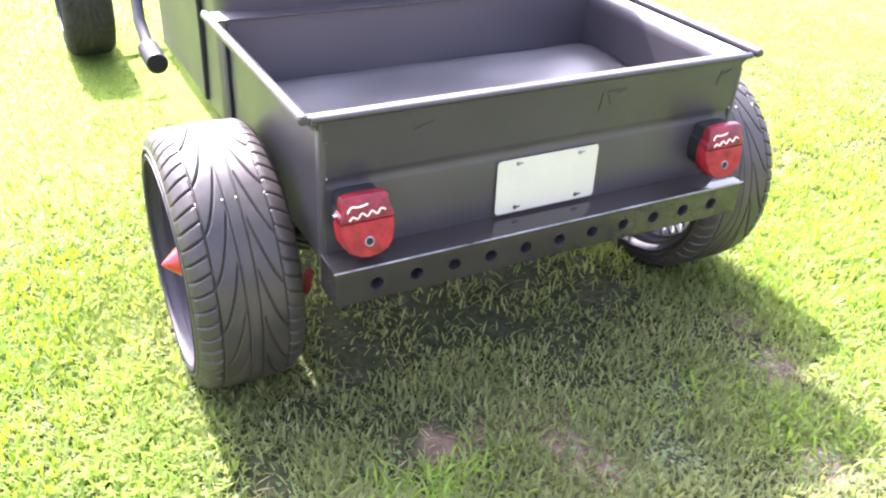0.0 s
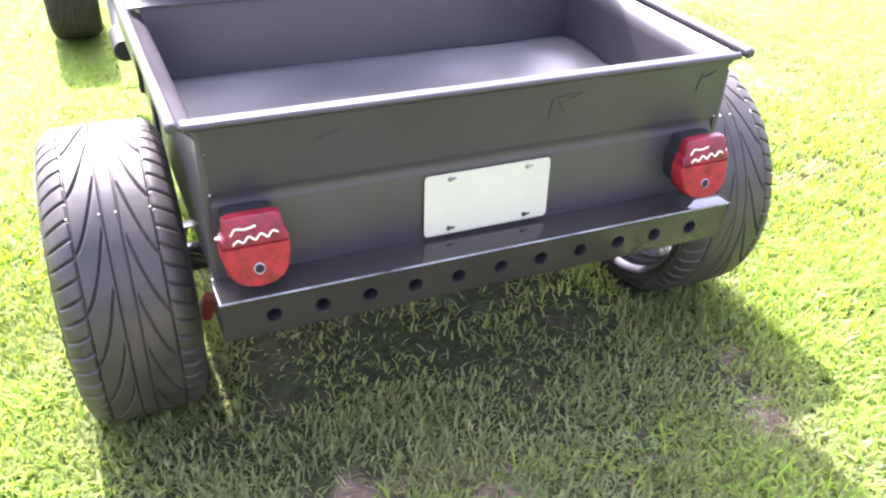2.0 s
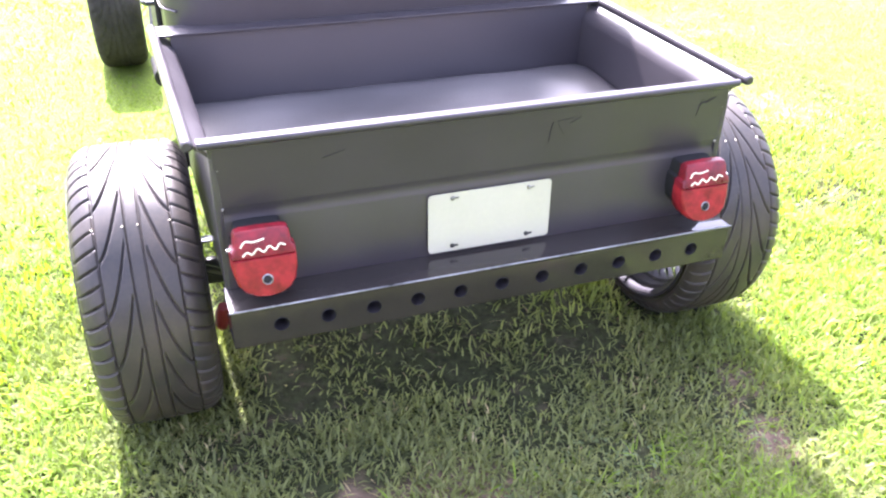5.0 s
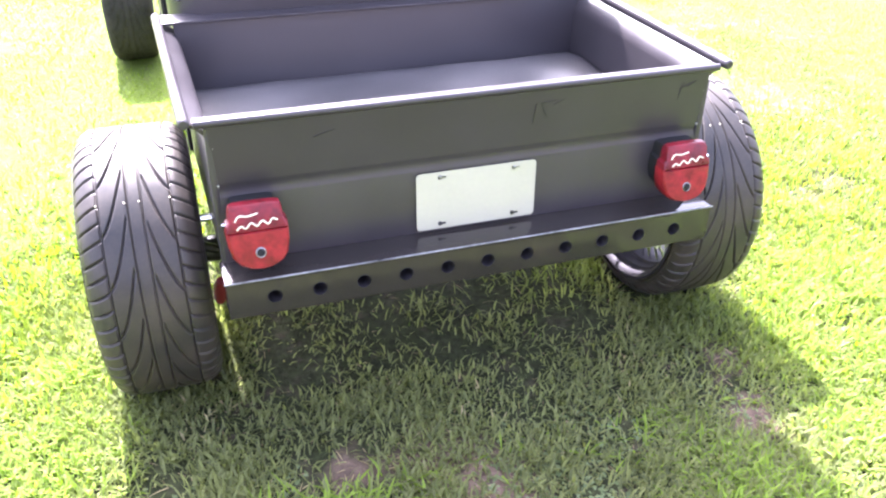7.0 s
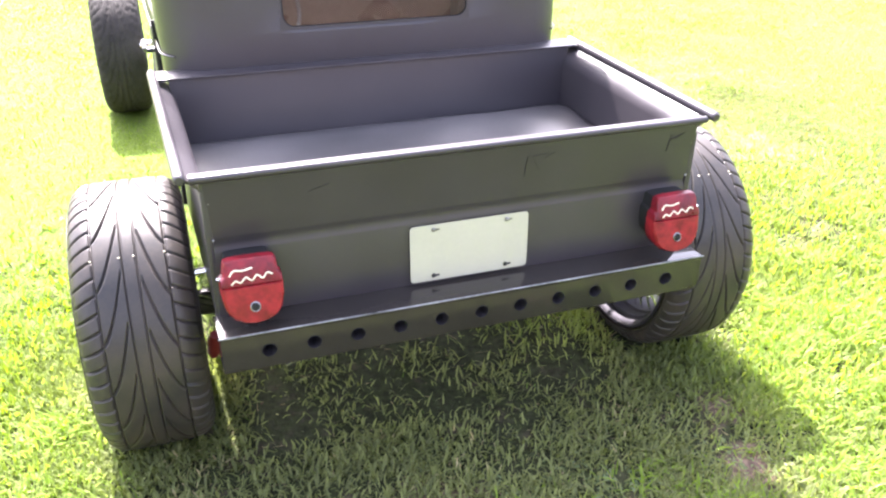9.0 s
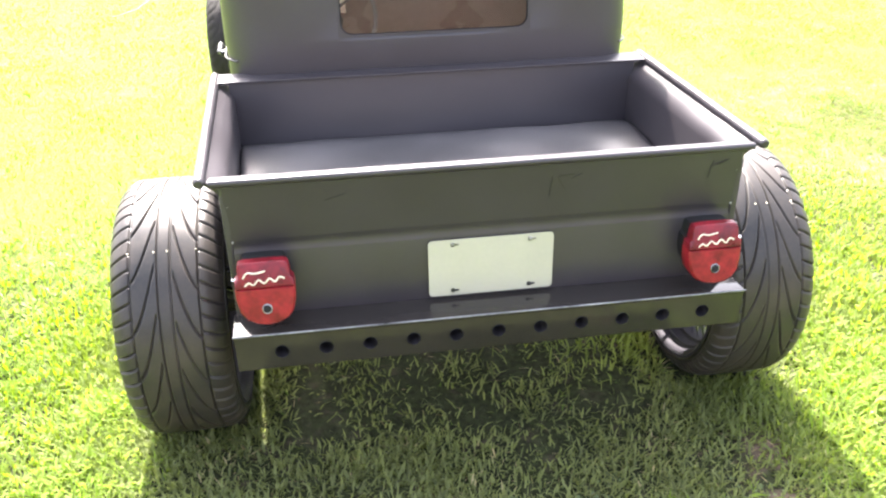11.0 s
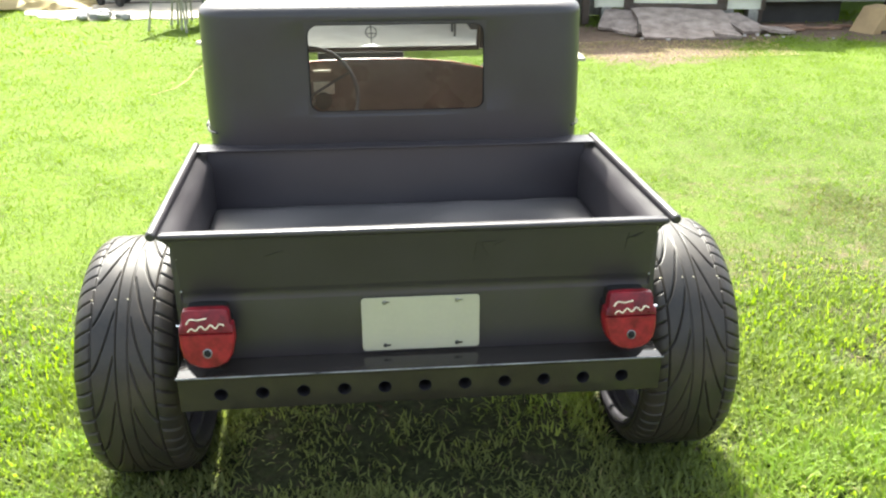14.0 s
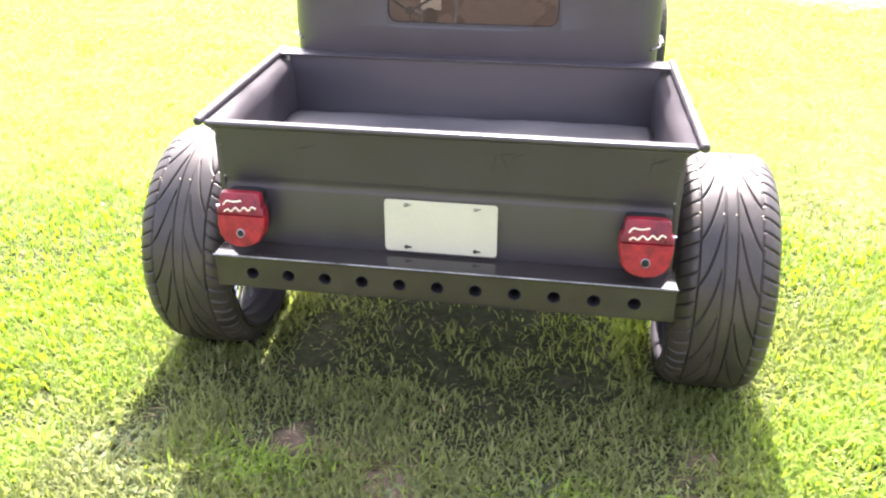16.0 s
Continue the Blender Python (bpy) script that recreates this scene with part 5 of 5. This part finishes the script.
for x, y, w, h in ((-0.95, 10.2, 0.36, 1.25), (-0.45, 11.6, 0.55, 1.3), (0.12, 10.3, 0.5, 1.0), (-1.35, 11.9, 0.3, 1.6)):
    st = at(thing("stacked_boxes", "dark stack of stored boxes in the carport's shade", "boxes", group="stored boxes"), pose(x, y, GZ + 0.04, 0, 0, 9 * x))
    zz = 0.0
    for k in range(3):
        hh = h / 3
        part("box", boxes(((0.02 * (-1) ** k, 0, zz + hh / 2), (w * (1 - 0.08 * k), 0.4, hh - 0.006), 0.008)), (DARK_WALL, BLACK_PLASTIC, BROWN_TRIM)[k], st)
        zz += hh
for x in (-0.15, 0.33):
    stool = at(thing("bar_stool", "dark bar stool under the carport", "stool", group="stools"), pose(x, 9.3, GZ + 0.04))
    part("seat", boxes(((0, 0, 0.75), (0.34, 0.34, 0.05), 0.015)), BLACK_PLASTIC, stool)
    for sx in (-1, 1):
        for sy in (-1, 1):
            part("leg", sweep(bmesh.new(), [(sx * 0.17, sy * 0.17, 0), (sx * 0.11, sy * 0.11, 0.74)], 0.014, 8), BLACK_PLASTIC, stool)
lamp_y = at(thing("garden_machine", "yellow garden machine at the back of the carport", "machine"), pose(-1.28, 12.4, GZ + 0.04))
part("body", boxes(((0, 0, 0.40), (0.56, 0.4, 0.26), 0.06)), material("yellow_plastic", (0.65, 0.58, 0.06), 0.45), lamp_y)
part("handle", sweep(bmesh.new(), [(0.2, 0, 0.5), (0.3, 0.3, 1.0), (-0.3, 0.3, 1.0), (-0.2, 0, 0.5)], 0.015, 8), BLACK_PLASTIC, lamp_y)
for x in (-0.3, 0.3):
    part("wheel", sweep(bmesh.new(), [(x - 0.04, 0.1, 0.15), (x + 0.04, 0.1, 0.15)], 0.15, 20), BLACK_PLASTIC, lamp_y)

# work table, barbecue and boards
table = at(thing("work_table", "long black folding work table with a bottle on it", "table"), pose(1.38, 8.05, GZ))
part("tabletop", boxes(((0, 0, 0.70), (1.28, 0.42, 0.035), 0.006)), BLACK_PLASTIC, table)
for sx in (-0.5, 0.5):
    for sy in (-0.16, 0.16):
        part("leg", sweep(bmesh.new(), [(sx, sy, 0), (sx * 0.96, sy * 0.9, 0.69)], 0.014, 8), DARK_METAL, table)
bm = bmesh.new()
sweep(bm, [(0, 0, 0), (0, 0, 0.005), (0, 0, 0.13), (0, 0, 0.16), (0, 0, 0.19)], [0.035, 0.04, 0.04, 0.015, 0.014], 14)
at(tagged(part("bottle", bm, WHITE_METAL), "white plastic bottle lying on the work table", "bottle"), pose(1.80, 8.0, 0.755 + GZ, 70, 0, 60))
grill = at(thing("barbecue", "black lidded barbecue with a grey hood", "barbecue"), pose(1.40, 8.55, GZ))
part("firebox", boxes(((0, 0, 0.62), (0.58, 0.45, 0.26), 0.02)), BLACK_PLASTIC, grill)
bm = bmesh.new()
lathe(bm, [(-0.29, 0.18), (-0.285, 0.21), (0.285, 0.21), (0.29, 0.18)], 28)
bmesh.ops.translate(bm, vec=(0, 0.02, 0.78), verts=bm.verts)
part("hood", bm, DARK_METAL, grill)
part("hood_handle", sweep(bmesh.new(), [(-0.2, -0.2, 0.82), (-0.2, -0.24, 0.83), (0.2, -0.24, 0.83), (0.2, -0.2, 0.82)], 0.010, 8), DARK_METAL, grill)
part("cart", boxes(((0, 0, 0.25), (0.56, 0.42, 0.44), 0.01)), BLACK_PLASTIC, grill)
for i, (x, lean_deg) in enumerate(((2.18, 16), (2.30, 12), (2.42, 5), (2.50, 3))):
    at(tagged(part("leaning_board", boxes(((0, 0, 0.75), (0.07 + 0.02 * (i % 2), 0.025, 1.5), 0.004)), TIMBER), "grey weathered board leaning by the carport", "board", "leaning boards"), pose(x, 9.05 + 0.03 * i, GZ + 0.045, -6, lean_deg, 0))
tagged(part("gate_post", boxes(((2.62, 8.75, 1.1), (0.09, 0.09, 2.26), 0.006)), BROWN_TRIM), "dark timber post beside the shed", "post")

# patio chairs, side table, pole and wheeled bin
SEAT_MESH = material("cream_woven_seat", (0.25, 0.24, 0.205), 0.7, vary=0.3, scale=40, fine=120, bump=0.3)


def build_chair(m):
    ch = at(thing("patio_chair", "white metal patio chair with a lattice back", "chair", group="patio chairs"), m)
    part("seat", boxes(((0, 0, 0.375), (0.46, 0.44, 0.022), 0.008)), SEAT_MESH, ch)
    bm = bmesh.new()
    for k in range(8):
        for sgn in (-1, 1):
            x0 = -0.20 + 0.40 * k / 7
            x1 = max(-0.20, min(0.20, x0 + sgn * 0.2))
            z1 = 0.56 + 0.28 * abs(x1 - x0) / 0.2
            if abs(x1 - x0) > 0.03:
                sweep(bm, [(x0, 0.235, 0.56), (x1, 0.27, z1)], 0.008, 5)
    part("lattice", bm, WHITE_METAL, ch)
    part("back_frame", sweep(bmesh.new(), [(-0.22, 0.21, 0.42), (-0.22, 0.28, 0.90), (-0.12, 0.285, 0.925), (0.12, 0.285, 0.925), (0.22, 0.28, 0.90), (0.22, 0.21, 0.42)], 0.016, 8), WHITE_METAL, ch)
    part("back_panel", boxes(((0, 0.278, 0.875), (0.42, 0.012, 0.07), 0.004)), WHITE_METAL, ch)
    for s in (-1, 1):
        part("arm", sweep(bmesh.new(), [(s * 0.23, 0.25, 0.66), (s * 0.25, 0.0, 0.66), (s * 0.25, -0.18, 0.63), (s * 0.24, -0.22, 0.55)], 0.018, 8), WHITE_METAL, ch)
        part("leg", sweep(bmesh.new(), [(s * 0.24, -0.20, 0.60), (s * 0.25, -0.24, 0.0)], 0.014, 8), WHITE_METAL, ch)
        part("leg", sweep(bmesh.new(), [(s * 0.22, 0.21, 0.42), (s * 0.24, 0.30, 0.0)], 0.014, 8), WHITE_METAL, ch)
    return ch


first_chair = build_chair(pose(-2.42, 8.90, GZ + 0.005, 0, 0, 68))
copy_thing(first_chair, pose(-2.24, 9.14, GZ + 0.005, 0, 0, -74))
side = at(thing("side_table", "small white-topped side table by the bin", "table"), pose(-2.22, 9.45, GZ + 0.01))
part("tabletop", boxes(((0, 0, 0.63), (0.40, 0.34, 0.022), 0.008)), WHITE_METAL, side)
for sx in (-1, 1):
    for sy in (-1, 1):
        part("leg", sweep(bmesh.new(), [(sx * 0.2, sy * 0.15, 0), (sx * 0.18, sy * 0.13, 0.62)], 0.013, 8), WHITE_METAL, side)
bm = sweep(bmesh.new(), [(0, 0, 0), (0, 0, 0.02), (0, 0, 0.05), (0, 0, 0.06), (0, 0, 2.1)], [0.03, 0.03, 0.03, 0.016, 0.016], 10)
at(tagged(part("metal_pole", bm, TIMBER), "thin grey metal pole standing in the lawn", "pole"), pose(-1.90, 8.2, GZ))
wbin = at(thing("wheeled_bin", "teal-grey wheeled rubbish bin with a black lid", "bin"), pose(-2.06, 9.85, GZ + 0.035, 0, 0, -12))
wbin.scale = (0.9, 0.9, 0.9)
bm = bmesh.new()
r0 = [bm.verts.new(p) for p in ((-0.20, -0.22, 0.05), (0.20, -0.22, 0.05), (0.20, 0.22, 0.05), (-0.20, 0.22, 0.05))]
r1 = [bm.verts.new(p) for p in ((-0.25, -0.29, 0.86), (0.25, -0.29, 0.86), (0.25, 0.29, 0.86), (-0.25, 0.29, 0.86))]
for k in range(4):
    bm.faces.new((r0[k], r0[(k + 1) % 4], r1[(k + 1) % 4], r1[k]))
bm.faces.new(list(reversed(r0)))
bm.faces.new(r1)
bmesh.ops.bevel(bm, geom=bm.edges[:], offset=0.02, segments=2, affect="EDGES")
part("body", bm, BIN_GREY, wbin)
part("lid", boxes(((0, 0, 0.895), (0.56, 0.64, 0.06), 0.02)), BLACK_PLASTIC, wbin)
part("lid_box", boxes(((0.02, 0.12, 0.98), (0.44, 0.34, 0.12), 0.02)), BLACK_PLASTIC, wbin)
for s in (-1, 1):
    part("wheel", sweep(bmesh.new(), [(s * 0.22, 0.25, 0.10), (s * 0.27, 0.25, 0.10)], 0.10, 18), BLACK_PLASTIC, wbin)

# concrete pad, soil strip, child's tricycle
outline = [(-4.95, 10.75), (-4.82, 10.35), (-4.60, 10.22), (-4.50, 10.0), (-4.22, 9.93), (-4.12, 9.74), (-3.92, 9.90), (-3.74, 9.70), (-3.52, 9.84), (-3.2, 9.70), (-3.0, 9.84), (-2.72, 9.70), (-2.4, 9.82), (-1.75, 9.70), (-1.75, 11.5), (-4.9, 11.3)]
bm = bmesh.new()
lo = [bm.verts.new((x, y, GZ - 0.03)) for x, y in outline]
hi = [bm.verts.new((x, y, GZ + 0.016)) for x, y in outline]
for k in range(len(outline)):
    j = (k + 1) % len(outline)
    bm.faces.new((lo[k], lo[j], hi[j], hi[k]))
bm.faces.new(hi)
tagged(part("pavement", bm, CONCRETE), "sunlit pale concrete pad beside the house", "pavement", kind="structure")
rocks = random.Random(9)
for x, y, r in ((-3.72, 9.86, 0.10), (-3.58, 9.76, 0.08), (-3.86, 9.74, 0.07), (-3.42, 9.88, 0.06), (-3.66, 9.98, 0.12), (-3.9, 9.95, 0.06), (-3.30, 9.74, 0.07)):
    bm = bmesh.new()
    bmesh.ops.create_icosphere(bm, subdivisions=2, radius=r)
    for v in bm.verts:
        v.co *= 1 + 0.35 * noise.noise(v.co * 14 + Vector((x * 7, y * 5, 0)))
        v.co.z *= 0.65
    at(tagged(part("stone", bm, LEAN_GREY), "grey-brown stone at the edge of the concrete", "stone", "stones"), pose(x, y, GZ + 0.05))
trike = at(thing("tricycle", "child's dark tricycle with blue seat against the house", "tricycle"), pose(-3.80, 11.10, GZ + 0.035, 0, 0, 40))
for x, y, r in ((-0.20, 0.10, 0.12), (0.27, 0.10, 0.145), (-0.05, -0.32, 0.14)):
    bm = bmesh.new()
    lathe(bm, [(-0.03, r * 0.5), (-0.045, r * 0.8), (-0.03, r), (0.03, r), (0.045, r * 0.8), (0.03, r * 0.5)], 24)
    o = part("wheel", bm, BLACK_PLASTIC, trike)
    o.location = (x, y, r)
part("frame", sweep(bmesh.new(), [(-0.26, 0.10, 0.14), (0.0, 0.08, 0.24), (0.26, 0.10, 0.15), (0.0, 0.08, 0.24), (-0.04, -0.20, 0.34), (-0.05, -0.32, 0.17)], 0.018, 8), BLACK_PLASTIC, trike)
part("body", boxes(((0.0, 0.03, 0.23), (0.24, 0.30, 0.16), 0.05)), BIN_GREY, trike)
part("seat", boxes(((0.0, 0.02, 0.40), (0.40, 0.18, 0.03), 0.012)), BLUE_PAINT, trike)
part("handlebar", sweep(bmesh.new(), [(-0.04, -0.22, 0.32), (-0.02, -0.18, 0.50), (-0.10, -0.15, 0.56), (0.06, -0.2, 0.60)], 0.013, 8), BLUE_PAINT, trike)


trike.scale = (0.82, 0.82, 0.82)


# hung tarpaulin with folds and a flap that trails forward over the ground
def build_tarp(x0, x1, y, flap, seed, slack, high):
    bm = bmesh.new()
    nx, nz = 60, 34
    g = []
    for j in range(nz + 1):
        row = []
        for i in range(nx + 1):
            u, v = i / nx, j / nz
            x = x0 + (x1 - x0) * u
            s = high * (1 - v)
            fold = 0.05 * noise.noise(Vector((x * 3.2 + seed, s * 0.6, seed))) + slack * noise.noise(Vector((x * 1.3, s * 2.6 + x * 0.8, seed + 4))) * min(1, 1.6 - s * 0.5) + 0.05 * max(0, 1 - s) * noise.noise(Vector((x * 2.2 + s, s * 8 + x, seed + 9)))
            if s > 0.12:
                p = (x, y - fold - 0.10 * max(0, 0.6 - s), GZ + s)
            else:
                p = (x + 0.05 * noise.noise(Vector((x * 4, 3, seed))), y - fold - 0.06 - flap * (0.12 - s) / 0.12 * (0.6 + 0.6 * abs(noise.noise(Vector((x * 2.2, 1, seed))))), GZ + 0.02 + 0.10 * (s / 0.12) + 0.05 * abs(noise.noise(Vector((x * 6, s * 40, seed)))))
            row.append(bm.verts.new(p))
        g.append(row)
    for a, b in zip(g, g[1:]):
        for i in range(nx):
            bm.faces.new((a[i], a[i + 1], b[i + 1], b[i]))
    return bm


for x0, x1, y, flap, seed, high in ((-8.6, -5.15, 11.75, 0.10, 1.0, 2.5), (-5.17, -4.08, 11.76, 0.35, 6.0, 0.98)):
    t = tagged(part("tarpaulin", build_tarp(x0, x1, y, flap, seed, 0.13, high), TARP), "yellow tarpaulin hanging in creased folds to the ground", "tarpaulin", "tarpaulins")
    mod = t.modifiers.new("thickness", "SOLIDIFY")
    mod.thickness = 0.006
tagged(part("tent_pole", sweep(bmesh.new(), [(-5.30, 11.42, GZ), (-5.62, 11.42, 2.4)], 0.022, 10), BROWN_TRIM), "dark leaning pole in front of the tarpaulin", "pole")
tagged(part("kerb_board", boxes(((-6.4, 11.5, GZ + 0.03), (4.3, 0.10, 0.06), 0.008)), PLY), "dark low board along the foot of the tarpaulin", "board")

# crumpled end of the tarpaulin, a soil strip, garden hose and loose boards
bm = bmesh.new()
nx, ny = 40, 24
g = []
for j in range(ny + 1):
    row = []
    for i in range(nx + 1):
        u, v = i / nx, j / ny
        x = -5.75 + 1.62 * u + 0.10 * noise.noise(Vector((v * 5, 1, 2)))
        y = 10.72 + 0.16 * noise.noise(Vector((u * 6, 3, 1))) * (1 - v) + 0.75 * v
        rim = min(1, 5 * min(u, 1 - u, v + 0.05))
        ridge = (1 - abs(noise.noise(Vector((x * 0.9 + y, y * 5 - x * 1.5, 4))))) ** 3 + 0.12 * abs(noise.noise(Vector((x * 5, y * 9, 2))))
        row.append(bm.verts.new((x, y, GZ + 0.012 + rim * (0.10 * ridge + (0.06 + 0.14 * u) * v))))
    g.append(row)
for a, b in zip(g, g[1:]):
    for i in range(nx):
        bm.faces.new((a[i], a[i + 1], b[i + 1], b[i]))
heap = tagged(part("crumpled_tarpaulin", bm, TARP), "crumpled end of the yellow tarpaulin lying on the ground", "tarpaulin", "tarpaulins")
mod = heap.modifiers.new("thickness", "SOLIDIFY")
mod.thickness = 0.006
PLANK = material("reddish_plank", (0.26, 0.15, 0.095), 0.8, vary=0.35, scale=8, bump=0.2)
SOIL = material("dark_soil", (0.10, 0.075, 0.055), 0.95, vary=0.4, scale=9, fine=70, bump=0.5)
bm = bmesh.new()
nx = 60
lo_, hi_ = [], []
for i in range(nx + 1):
    x = -8.6 + 6.9 * i / nx
    w = 0.30 + 0.16 * noise.noise(Vector((x * 3, 0, 7)))
    lo_.append(bm.verts.new((x, 11.35 - w + (0.35 if x > -4.9 else 0), GZ + 0.006)))
    hi_.append(bm.verts.new((x, 11.72, GZ + 0.045)))
for i in range(nx):
    bm.faces.new((lo_[i], lo_[i + 1], hi_[i + 1], hi_[i]))
tagged(part("soil_bed", bm, SOIL), "strip of dark bare soil along the house foot", "soil", kind="structure")
tagged(part("garden_hose", sweep(bmesh.new(), [(-1.74, 7.25, GZ + 0.03), (-1.75, 6.9, GZ + 0.035), (-1.72, 6.5, GZ + 0.035), (-1.76, 6.1, GZ + 0.035), (-1.74, 5.75, GZ + 0.035), (-1.79, 5.42, GZ + 0.03), (-1.95, 5.22, GZ + 0.02)], 0.0028, 8), TAN), "thin yellow hose lying on the lawn", "hose")
for x, y, w, d, rz in ((5.05, 8.30, 0.5, 0.10, 4), (5.35, 8.12, 0.62, 0.08, -8), (4.98, 8.02, 0.34, 0.12, 14), (5.85, 8.25, 0.5, 0.07, -3)):
    at(tagged(part("loose_plank", boxes(((0, 0, 0), (w, d, 0.022), 0.004)), PLANK), "short reddish-tan plank lying on the soil", "plank", "loose planks"), pose(x, y, GZ + 0.022, 2, 0, rz))

# plain unseen wall added to close the yard behind, dark to dim reflections
tagged(part("unseen_rear_wall", boxes(((0, -10.5, 1.6), (60, 0.12, 3.3))), BROWN_TRIM, smooth=False), "plain dark unseen wall added to close the yard", "fence", kind="structure")
